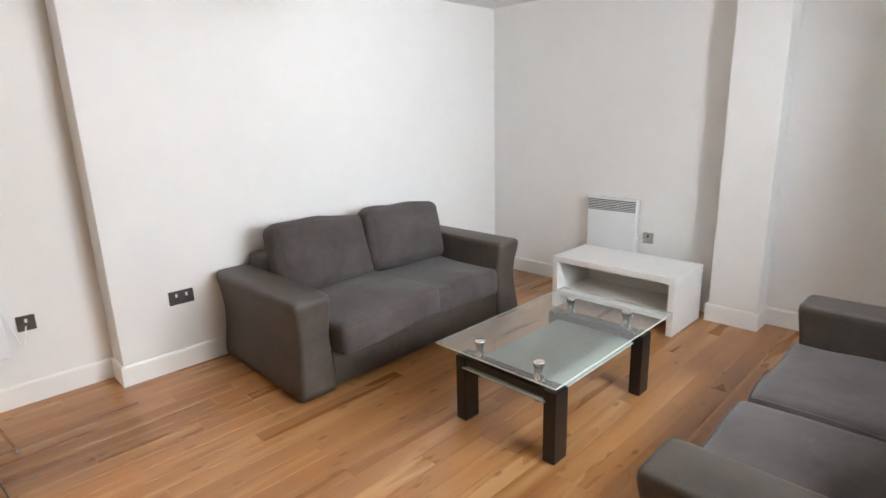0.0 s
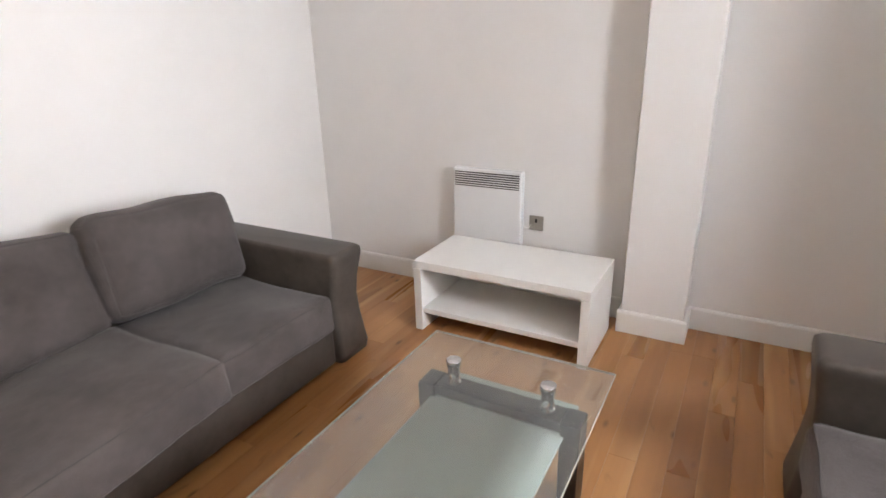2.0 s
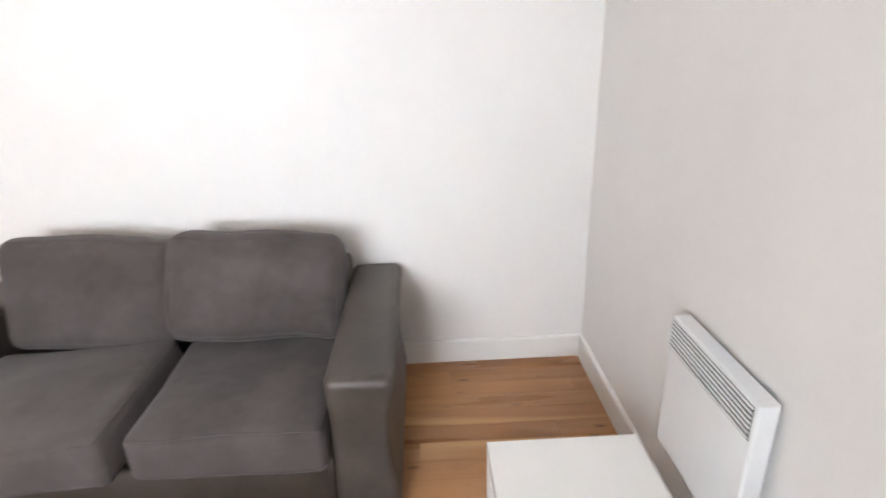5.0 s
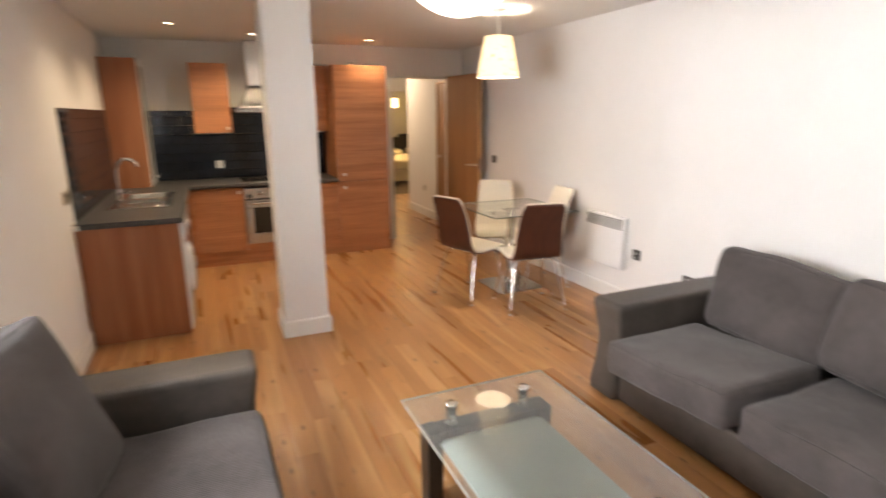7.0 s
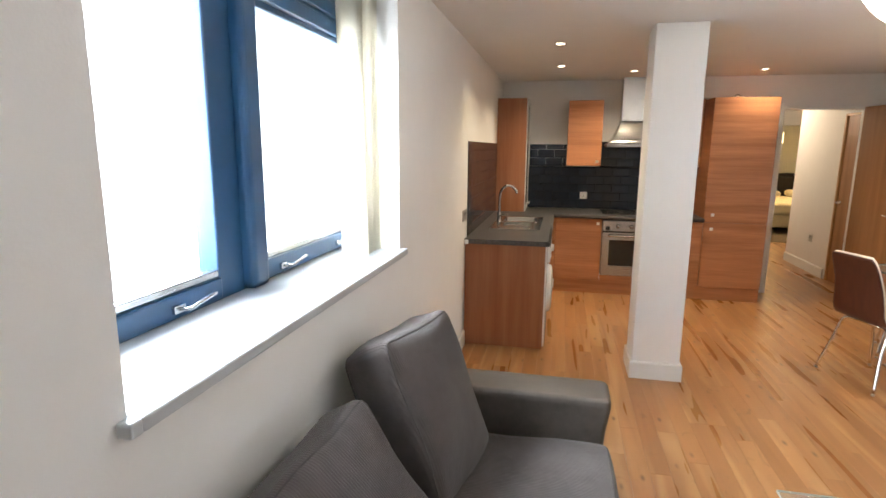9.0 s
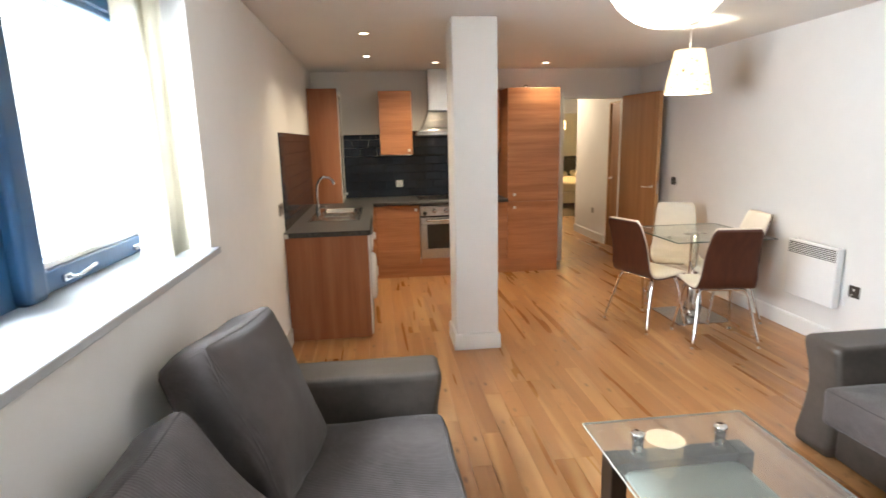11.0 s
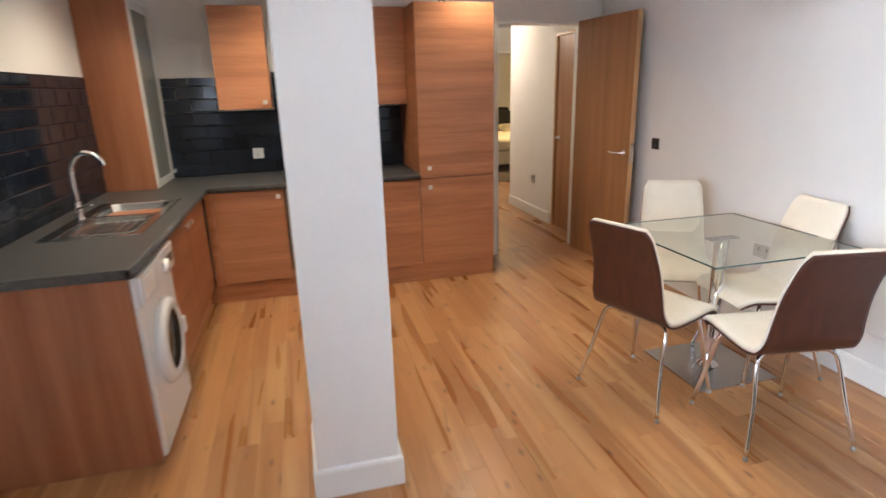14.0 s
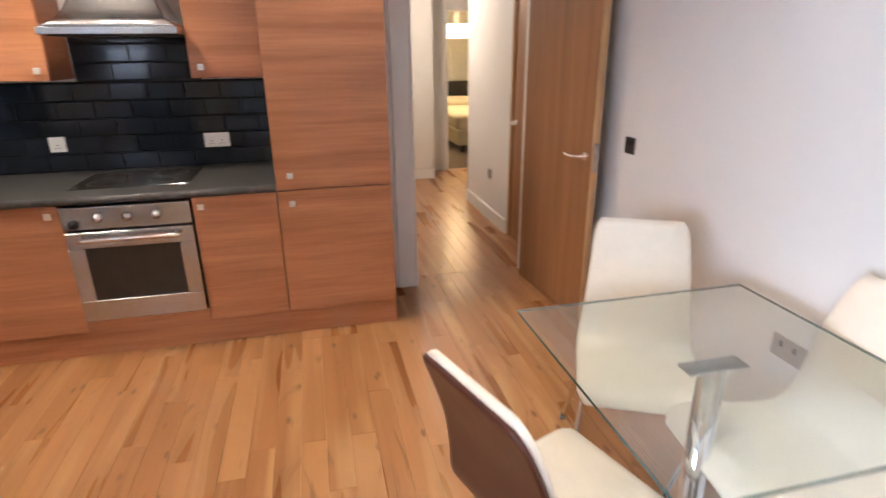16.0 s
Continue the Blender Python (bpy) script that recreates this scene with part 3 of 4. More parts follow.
# bunched vertical blind hung in the reveal
vb = thing("vertical_blind", "cream vertical blind slats bunched open in the window reveal", "blind", (-0.13, 2.62, 1.12))
part("head_rail", box(-0.02, 0.02, -1.50, 0.17, 1.135, 1.175, 0.004, 1), M_white, vb, "white head rail")
for k in range(9):
    a = radians(70 + 9 * math.sin(k * 1.7))
    y = -0.10 + 0.031 * k
    bm = bmesh.new()
    w, n = 0.0445, 5
    rows = []
    for z in (0.0, 0.3, 0.6, 0.9, 1.13):
        rows.append([bm.verts.new((math.sin(a) * (u * w) + 0.006 * math.sin(3 * z + k), y + math.cos(a) * (u * w) + 0.006 * (1 - u * u), z)) for u in [-1 + 2 * i / (n - 1) for i in range(n)]])
    for r0, r1 in zip(rows, rows[1:]):
        for i in range(n - 1):
            bm.faces.new((r0[i], r0[i + 1], r1[i + 1], r1[i]))
    geo = bmesh.ops.solidify(bm, geom=list(bm.faces), thickness=0.002)
    part("slat", bm, M_blind, vb, smooth=True)

# ---- doors ----
dl = thing("door", "open oak veneer door leaf against the dining wall", "door", (3.845, 7.03, 0), 0)
ang = math.degrees(math.atan2(0.09, 0.75))
dl.matrix_basis = pose(3.845, 7.03, 0.006, 0, 0, ang)
part("leaf", box(-0.02, 0.02, -0.762, 0, 0, 2.06, 0.002, 1), M_door, dl)
part("lipping", box(-0.021, 0.021, -0.772, -0.7625, 0, 2.06, 0.002, 1), M_dooredge, dl, "pale lipped edge")


def lever_handle(parent, x, y, z, side, along):
    hd = part("handle", joined(moved(lathe([(0, 0), (0.026, 0), (0.026, 0.006), (0.01, 0.008), (0.01, 0.045), (0, 0.045)], 20), Matrix.Translation((x, y, z)) @ Matrix.Rotation(radians(90 * side), 4, "Y")),
              tube(curve_points([(x + side * 0.04, y, z), (x + side * 0.052, y + along * 0.02, z), (x + side * 0.052, y + along * 0.08, z - 0.003), (x + side * 0.048, y + along * 0.13, z + 0.002)], 6), 0.0085)), M_chrome, parent, "chrome lever handle", True)
    return hd


lever_handle(dl, -0.02, -0.70, 0.98, -1, 1)
part("latch_plate", box(-0.011, 0.011, -0.7745, -0.7722, 0.90, 1.06), M_steel, dl)
df = tagged(new("door_frame"), "white painted doorway lining to the hall", "door frame", kind="structure")
part("jamb", box(3.0605, 3.078, 7.02, 7.18, 0, 2.07, 0.003, 1), M_trim, df)
part("jamb", box(3.865, 3.879, 7.045, 7.165, 0, 2.07, 0.003, 1), M_trim, df)
part("head", box(3.078, 3.865, 7.02, 7.18, 2.045, 2.069, 0.003, 1), M_trim, df)
part("architrave", box(2.945, 3.06, 7.022, 7.039, 0, 2.12, 0.004, 1), M_trim, df)
d2 = tagged(new("door_2"), "closed oak veneer cupboard door in the hall", "door", kind="structure")
part("leaf", box(XE + 0.012, XE + 0.052, D2Y0 + 0.035, D2Y1 - 0.035, 0.006, 2.02, 0.002, 1), M_door, d2)
part("lining", joined(box(XE - 0.006, XE + 0.15, D2Y0 + 0.001, D2Y0 + 0.032, 0, 2.049), box(XE - 0.006, XE + 0.15, D2Y1 - 0.032, D2Y1 - 0.001, 0, 2.049), box(XE - 0.006, XE + 0.15, D2Y0 + 0.032, D2Y1 - 0.032, 2.022, 2.049)), M_dooredge, d2, "oak door lining")
lever_handle(d2, XE + 0.012, D2Y1 - 0.1, 0.99, -1, -1)

# ---- sofas ----
def sofa_arm(width, depth, height, mirror):
    """A padded arm, flared out at top and foot and waisted between, on its outer side and its front."""
    secs = []
    prof = ((0.0, 0.006), (0.04, 0.0), (0.12, 0.010), (0.22, 0.022), (0.32, 0.028), (0.42, 0.020), (0.50, 0.006), (0.54, 0.0), (0.565, 0.002), (0.578, 0.012), (0.58, 0.03))
    for z, inset in prof:
        top = 0.02 if z >= 0.579 else 0.008 if z > 0.57 else 0.0
        s = rounded_rect(0 + top, width - inset - top * 0.2, -depth / 2 + inset * 0.9 + top * 0.3, depth / 2 - top * 0.4, 0.022 + z * (height - 0.022) / 0.58, 0.028)
        secs.append([Vector((p.x * mirror, p.y, p.z)) for p in s])
    return loft(secs)


def sofa(name, label, place, turn, L, cushions, seats, round_edge):
    s = thing(name, label, "sofa", place, turn, "two-seat sofas")
    D, aw = 0.97, 0.225
    inner = L / 2 - aw
    for m in (-1, 1):
        ar = part("arm", moved(sofa_arm(aw, D, 0.585, m), Matrix.Translation((m * inner, 0, 0))), M_leather, s, "waisted grey-brown faux leather arm", True)
        part("arm_seam", tube([(m * (inner + 0.02), -D / 2 + 0.018, 0.535), (m * (inner + aw - 0.012), -D / 2 + 0.018, 0.535), (m * (inner + aw - 0.005), -D / 2 + 0.06, 0.535)], 0.0035, 6), M_seam, ar)
        for fy in (-1, 1):
            part("foot", moved(lathe([(0, 0), (0.03, 0), (0.034, 0.006), (0.028, 0.0225), (0, 0.0225)], 16), Matrix.Translation((m * (L / 2 - 0.09), fy * (D / 2 - 0.09), 0))), M_chrome, s, "short chrome foot", True)
    part("base", box(-inner + 0.001, inner - 0.001, -D / 2 + 0.035, D / 2 - 0.02, 0.022, 0.240, 0.018, 3), M_leather, s, "faux leather front panel")
    part("back", box(-inner + 0.001, inner - 0.001, D / 2 - 0.22, D / 2, 0.2405, 0.66, 0.035, 4), M_leather, s, "faux leather back frame")
    for k, (x0, x1, lift, fwd, tilt) in enumerate(seats):
        form = (x1 - x0, 0.66, 0.18, 0.035, 0.02, 0.006, 3 + k + len(label))
        put = pose((x0 + x1) / 2, -0.15 - fwd, 0.228 + lift, 0, tilt, 0)
        sc = part("seat_cushion", moved(cushion(*form), put), M_fabric, s, "grey corduroy seat cushion", True)
        for side in (-1, 1):
            part("piping", moved(piping("z", side, 0.0032, *form), put), M_piping, sc, "sewn edge cord", True)
    for k, (x, y, z, rx, ry, rz, w, h) in enumerate(cushions):
        form = (w, 0.19, h, round_edge, 0.038, 0.009, 11 + k + len(label))
        bc = part("back_cushion", moved(cushion(*form, top=0.006), pose(x, y, z, rx, ry, rz)), M_fabric, s, "plump grey corduroy back cushion", True)
        for side in (-1, 1):
            part("piping", moved(piping("y", side, 0.0032, *form, top=0.006), pose(x, y, z, rx, ry, rz)), M_piping, bc, "sewn edge cord", True)
    return s


LA = 1.89
sofa("sofa", "grey-brown two-seat sofa with faux leather arms against the wall", (3.335, 1.752, 0), -90, LA,
     [(-0.335, 0.14, 0.412, -18, 1, 0, 0.70, 0.450), (0.345, 0.11, 0.425, -15, 4, 3, 0.70, 0.444)],
     [(-0.70, 0.035, 0.026, 0.09, -3.6), (0.04, 0.70, -0.006, 0.01, 0.4)], 0.062)
sofa("sofa", "grey two-seat sofa with tumbled cushions under the window", (0.508, 1.805, 0), 90, LA,
     [(-0.36, 0.12, 0.40, -32, -3, -4, 0.60, 0.52), (0.33, 0.115, 0.40, -22, 3, -7, 0.57, 0.585)],
     [(-0.70, -0.005, 0, 0.0, 0), (0.005, 0.70, 0.0, 0.01, 0)], 0.036)

# ---- coffee table ----
ct = thing("coffee_table", "glass coffee table with black legs and frosted shelf", "coffee table", (1.888, 1.715, 0))
gt = glazed(part("glass_top", box(-0.345, 0.345, -0.55, 0.57, 0.418, 0.428), M_glass, ct, "clear glass top"), (0, 0, 1))
part("glass_edge", joined(*[b for b in (box(-0.3465, -0.345, -0.55, 0.57, 0.419, 0.427), box(0.345, 0.3465, -0.55, 0.57, 0.419, 0.427), box(-0.345, 0.345, -0.5515, -0.55, 0.419, 0.427), box(-0.345, 0.345, 0.57, 0.5715, 0.419, 0.427))]), M_paleedge, gt)
for y in (-0.365, 0.44):
    part("crossbar", box(-0.23, 0.23, y - 0.045, y + 0.045, 0.307, 0.345, 0.004, 2), M_black, ct, "black lacquered bar")
    for x in (-1, 1):
        part("leg", box(x * 0.262 - 0.032, x * 0.262 + 0.032, y - 0.05, y + 0.05, 0, 0.346, 0.005, 2), M_black, ct, "flat black leg")
        part("cap", moved(lathe([(0, 0), (0.026, 0), (0.026, 0.010), (0.022, 0.012), (0.022, 0.072), (0.024, 0.0724), (0.024, 0.0826), (0.027, 0.083), (0.027, 0.096), (0.024, 0.099), (0, 0.099)], 24), Matrix.Translation((x * 0.172, y, 0.3455))), M_chrome, ct, "chrome glass holder", True)
        part("shelf_post", moved(lathe([(0, 0), (0.022, 0), (0.022, 0.03), (0.014, 0.032), (0.014, 0.049), (0, 0.049)], 16), Matrix.Translation((x * 0.172, y, 0.258))), M_chrome, ct, "chrome shelf post", True)
part("shelf", box(-0.245, 0.245, -0.50, 0.50, 0.292, 0.30, 0.003, 1), M_shelfglass, ct, "frosted glass lower shelf")

# ---- TV stand ----
tv = thing("tv_stand", "low white laminate television stand with open shelf", "tv stand", (2.267, 0.287, 0))
W, Dp, H = 0.4775, 0.236, 0.41
part("top", box(-W, W, -Dp, Dp, H - 0.045, H, 0.002, 1), M_white, tv)
for m in (-1, 1):
    part("side_panel", box(*sorted((m * W, m * (W - 0.045))), -Dp, Dp, 0, H - 0.0452, 0.002, 1), M_white, tv)
part("shelf", box(-W + 0.0452, W - 0.0452, -Dp + 0.01, Dp - 0.01, 0.105, 0.135, 0.002, 1), M_white, tv)
part("back_panel", box(-W + 0.0452, W - 0.0452, -Dp + 0.012, -Dp + 0.02, 0.1352, 0.33), M_white, tv)


# ---- wall heaters, sockets ----
def heater(place, turn, W, H, label):
    """Convector panel: its back on the wall at local y = 0, the front towards -y."""
    h = thing("wall_heater", label, "heater", place, turn, "panel heaters")
    part("body", box(-W / 2, W / 2, -0.075, -0.02, 0, H, 0.008, 3), M_appliance, h, "white enamelled panel")
    part("bracket", box(-W / 2 + 0.06, W / 2 - 0.06, -0.02, 0, 0.05, H - 0.08), M_appliance, h)
    # Dark sheet on the closed front gives the shade between the slats.
    part("grille_recess", box(-W / 2 + 0.012, W / 2 - 0.012, -0.0765, -0.074, H - 0.105, H - 0.012), M_grille, h, "dark sheet for the shade behind the grille slats")
    for k in range(7):
        z = H - 0.098 + k * 0.0135
        part("grille_slat", box(-W / 2 + 0.012, W / 2 - 0.012, -0.082, -0.0766, z, z + 0.0055, 0.001, 1), M_appliance, h)
    return h


heater((2.57, YS, 0.36), 180, 0.435, 0.445, "white wall-mounted panel heater with a slatted grille")
heater((XE, 3.995, 0.307), -90, 0.48, 0.447, "white panel heater beside the dining table")


def plate(name, label, place, turn, w, h, material, rockers, kind="socket", holes=0):
    s = thing(name, label, kind, place, turn)
    part("plate", box(-w / 2, w / 2, -0.009, 0, -h / 2, h / 2, 0.003, 2), material, s)
    for x in rockers:
        part("rocker", box(x - 0.006, x + 0.006, -0.013, -0.009, 0.004, 0.026, 0.001, 1), M_white if holes else M_darkplastic, s, "switch rocker")
    for x in ([r for r in rockers] if holes else []):
        part("pin_holes", joined(box(x - 0.003, x + 0.003, -0.0098, -0.009, -0.008, 0.0), box(x - 0.014, x - 0.007, -0.0098, -0.009, -0.024, -0.019), box(x + 0.007, x + 0.014, -0.0098, -0.009, -0.024, -0.019)), M_darkplastic, s)
    return s


plate("socket", "black double socket with white rockers by the sofa", (XS, 2.905, 0.458), -90, 0.146, 0.086, M_socket, (-0.03, 0.03), holes=1)
plate("socket", "dark metal socket beside the dining heater", (XE, 3.655, 0.46), -90, 0.086, 0.086, M_socket, (0.0,), holes=1)
plate("socket", "grey metal spur plate beside the heater", (2.28, YS, 0.50), 180, 0.086, 0.086, M_socket_s, (0.0,))
plate("light_switch", "dark metal light switch on the dining wall", (XE, 6.13, 1.07), -90, 0.086, 0.086, M_socket, (-0.018, 0.018), "switch")
plate("socket", "dark metal double socket under the window wall", (0, 3.395, 0.492), 90, 0.146, 0.086, M_socket, (-0.03, 0.03), holes=1)
plate("socket", "grey metal socket low on the hall wall", (XE, 8.45, 0.45), -90, 0.086, 0.086, M_socket_s, (0.0,))
plate("socket", "grey metal double socket under the dining table", (XE, 4.975, 0.51), -90, 0.146, 0.086, M_socket_s, (-0.03, 0.03))
plate("socket", "steel double socket at the end of the tiled splashback", (0, 4.56, 1.085), 90, 0.146, 0.086, M_socket_s, (-0.03, 0.03))
plate("socket", "white single socket on black tiles", (1.012, YB - 0.012, 1.055), 0, 0.086, 0.086, M_white, (0.0,), holes=1)
plate("socket", "white double socket on black tiles", (1.88, YB - 0.012, 1.046), 0, 0.146, 0.086, M_white, (-0.03, 0.03), holes=1)
for pl, pts in (("heater_cable", [(2.31, YS + 0.012, 0.49), (2.32, YS + 0.03, 0.47), (2.345, YS + 0.03, 0.475), (2.36, YS + 0.02, 0.50)]),
                ("heater_cable", [(XE - 0.014, 3.66, 0.445), (XE - 0.04, 3.675, 0.40), (XE - 0.035, 3.69, 0.35), (XE - 0.03, 3.705, 0.36), (XE - 0.03, 3.725, 0.46), (XE - 0.045, 3.76, 0.60)])):
    cb = tagged(done(tube(curve_points(pts), 0.003, 6), pl, M_white, None, True), "short white cable from heater to socket", "cable")

# ---- kitchen ----
FY, PY, WT0, WT1 = 6.525, 6.55, 0.852, 0.892


def knob(parent, x, y, z, axis="y"):
    """A small square steel knob on a door face that looks towards -y, or +x."""
    if axis == "y":
        bm = joined(box(x - 0.006, x + 0.006, y - 0.014, y, z - 0.006, z + 0.006), box(x - 0.016, x + 0.016, y - 0.024, y - 0.014, z - 0.016, z + 0.016, 0.003, 2))
    else:
        bm = joined(box(x, x + 0.014, y - 0.006, y + 0.006, z - 0.006, z + 0.006), box(x + 0.014, x + 0.024, y - 0.016, y + 0.016, z - 0.016, z + 0.016, 0.003, 2))
    part("knob", bm, M_knob, parent, "square satin knob")


def unit(name, label, x0, x1, y0, y1, z0, z1, doors, body=None):
    """A cabinet whose doors look towards -y; doors: (x0, x1, z0, z1, knob x, knob z)."""
    u = thing(name, label, "cabinet", ((x0 + x1) / 2, (y0 + y1) / 2, z0))
    ox, oy, oz = (x0 + x1) / 2, (y0 + y1) / 2, z0
    part("body", box(x0 - ox, x1 - ox, y0 + 0.02 - oy, y1 - oy, 0, z1 - oz), body or M_woodend, u, "cabinet body")
    for a, b, c, d, kx, kz in doors:
        dr = part("door", box(a + 0.0015 - ox, b - 0.0015 - ox, y0 - oy, y0 + 0.018 - oy, c + 0.0015 - oz, d - 0.0015 - oz, 0.0015, 1), M_woodh, u, "wood-grain door")
        if kx is not None:
            knob(dr, kx - ox, y0 - oy, kz - oz)
    return u


unit("tall_cabinet", "tall wood-grain cabinet housing the fridge freezer", 2.24, 2.855, FY, YB - 0.005, 0.15, 2.14,
     [(2.24, 2.855, 0.15, 0.852, 2.317, 0.784), (2.24, 2.855, 0.856, 2.14, 2.317, 0.935)])
unit("base_cabinet", "wood-grain base cabinet between oven and tall unit", 1.815, 2.238, FY, YB - 0.005, 0.15, WT0,
     [(1.815, 2.238, 0.15, WT0, 1.86, 0.80)])
unit("base_cabinet", "wood-grain base cabinet in the kitchen corner", 0.642, 1.205, FY, YB - 0.005, 0.15, WT0,
     [(0.642, 0.70, 0.15, WT0, None, None), (0.705, 1.205, 0.15, WT0, 1.16, 0.80)])
unit("wall_cabinet", "wood-grain wall cabinet beside the extractor", 0.79, 1.175, 6.88, YB - 0.005, 1.417, 2.152,
     [(0.79, 1.175, 1.417, 2.152, 1.13, 1.467)])
unit("wall_cabinet", "wood-grain wall cabinet beside the tall unit", 1.845, 2.238, 6.88, YB - 0.005, 1.417, 2.152,
     [(1.845, 2.238, 1.417, 2.152, 1.903, 1.475)])

# corner unit with a framed frosted glass front
cw = thing("corner_cabinet", "tall wood-sided corner cabinet with a frosted glass door", "cabinet", (0.17, 6.83, WT1))
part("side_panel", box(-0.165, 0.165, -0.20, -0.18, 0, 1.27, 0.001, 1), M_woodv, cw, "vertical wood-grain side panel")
part("body", box(-0.165, 0.145, -0.1795, 0.36, 0.001, 1.265), M_white, cw)
part("edge_band", box(0.1653, 0.1668, -0.20, -0.18, 0.0, 1.27), M_alu, cw, "pale edge band")
dr = part("door", box(0.15, 0.165, -0.119, 0.299, 0.0555, 1.2145, 0.002, 1), M_frost, cw, "frosted glass door")
part("door_frame", joined(box(0.147, 0.171, -0.1795, -0.12, 0.003, 1.268, 0.002, 1), box(0.147, 0.171, 0.30, 0.36, 0.003, 1.268, 0.002, 1), box(0.147, 0.171, -0.1195, 0.2995, 1.215, 1.268), box(0.147, 0.171, -0.1195, 0.2995, 0.003, 0.055)), M_alu, dr, "aluminium door frame")
knob(dr, 0.171, 0.33, 0.06, "x")

# peninsula: end panel, washing machine, sink unit
su = thing("sink_cabinet", "wood-grain sink base cabinet with a tall end panel", "cabinet", (0.32, 5.89, 0.15))
part("body", box(-0.31, 0.30, -0.63, 0.62, 0, WT0 - 0.15), M_woodend, su)
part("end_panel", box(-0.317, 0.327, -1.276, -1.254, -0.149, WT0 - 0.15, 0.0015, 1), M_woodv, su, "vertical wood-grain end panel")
for y0, y1 in ((-0.63, -0.01), (-0.007, 0.60)):
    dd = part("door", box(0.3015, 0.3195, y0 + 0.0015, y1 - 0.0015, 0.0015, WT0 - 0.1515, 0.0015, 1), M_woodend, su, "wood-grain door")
    knob(dd, 0.3195, (y1 - 0.05) if y0 < -0.3 else (y0 + 0.05), 0.63, "x")

wm = thing("washing_machine", "white front-loading washing machine under the worktop", "washing machine", (0.372, 4.945, 0.0))
part("body", box(-0.29, 0.29, -0.297, 0.297, 0.012, 0.845, 0.012, 3), M_appliance, wm)
part("control_panel", box(0.2905, 0.312, -0.295, 0.295, 0.715, 0.842, 0.008, 3), M_appliance, wm, "white control panel")
RY = Matrix.Rotation(radians(90), 4, "Y")
part("dial", moved(lathe([(0, 0), (0.034, 0), (0.03, 0.022), (0.0, 0.024)], 24), Matrix.Translation((0.312, 0.08, 0.775)) @ RY), M_appliance, wm, "programme dial", True)
part("drawer", box(0.312, 0.317, -0.275, -0.11, 0.74, 0.825, 0.003, 2), M_white, wm, "detergent drawer")
part("display", box(0.312, 0.3135, 0.14, 0.26, 0.755, 0.80, 0.001, 1), M_socket, wm, "dark display")
rg = part("door", moved(lathe([(0.20, 0), (0.205, 0.012), (0.19, 0.035), (0.15, 0.045), (0.145, 0.03), (0.14, 0.0)], 40), Matrix.Translation((0.29, 0.0, 0.44)) @ RY), M_appliance, wm, "round porthole door", True)
part("porthole", moved(lathe([(0, 0.024), (0.07, 0.020), (0.12, 0.008), (0.146, 0.03)], 36), Matrix.Translation((0.29, 0.0, 0.44)) @ RY), M_ovenglass, rg, "dark porthole glass", True)
part("door_handle", box(0.325, 0.345, 0.145, 0.19, 0.40, 0.48, 0.006, 2), M_appliance, rg)
part("sticker", box(0.2905, 0.2915, 0.20, 0.27, 0.14, 0.22), M_socket_s, wm, "grey energy sticker")

pl = thing("plinth", "wood-grain plinth along the kitchen units", "plinth", (1.78, PY, 0))
part("board", box(-1.187, 1.075, 0, 0.016, 0.001, 0.149), M_woodh, pl)
pl2 = thing("plinth", "wood-grain plinth under the sink unit", "plinth", (0.575, 5.89, 0))
part("board", box(0, 0.016, -0.63, 0.66, 0.001, 0.149), M_woodh, pl2)

# worktop in one L, with a hole for the sink
wt = thing("worktop", "dark grey laminate worktop around the corner", "worktop", (0, 0, 0))
SX0, SX1, SY0, SY1 = 0.13, 0.56, 5.20, 6.12


def slab(xs, ys, kept, z0, z1):
    """One board cut to the kept cells of a grid: an L with a hole stays a single closed body."""
    bm, corner = bmesh.new(), {}

    def at(i, j, z):
        if (i, j, z) not in corner:
            corner[(i, j, z)] = bm.verts.new((xs[i], ys[j], z))
        return corner[(i, j, z)]

    for i, j in kept:
        ring = ((i, j), (i + 1, j), (i + 1, j + 1), (i, j + 1))
        bm.faces.new([at(a, b, z1) for a, b in ring])
        bm.faces.new([at(a, b, z0) for a, b in reversed(ring)])
        for k, (di, dj) in enumerate(((0, -1), (1, 0), (0, 1), (-1, 0))):
            if (i + di, j + dj) not in kept:
                (a, b), (c, d) = ring[k], ring[(k + 1) % 4]
                bm.faces.new((at(a, b, z0), at(c, d, z0), at(c, d, z1), at(a, b, z1)))
    return bm


part("slab", slab((0.001, SX0, SX1, 0.665, 2.239), (4.60, SY0, SY1, FY - 0.02, YB - 0.001),
                  {(i, j) for i in range(3) for j in range(4) if (i, j) != (1, 1)} | {(3, 3)}, WT0, WT1), M_worktop, wt)
part("end_cap", box(0.002, 0.034, 4.586, 4.5995, 0.85, 0.885, 0.003, 2), M_white, wt, "small white plastic cap")
part("front_edge", joined(tube([(0.665, 4.60, 0.872), (0.665, FY - 0.02, 0.872)], 0.0195, 12), tube([(0.665, FY - 0.02, 0.872), (2.239, FY - 0.02, 0.872)], 0.0195, 12)), M_worktop, wt, "rounded front edge", True)

# sink
sk = thing("sink", "stainless steel sink with drainer", "sink", ((SX0 + SX1) / 2, (SY0 + SY1) / 2, WT1))
hw, hl = (SX1 - SX0) / 2, (SY1 - SY0) / 2


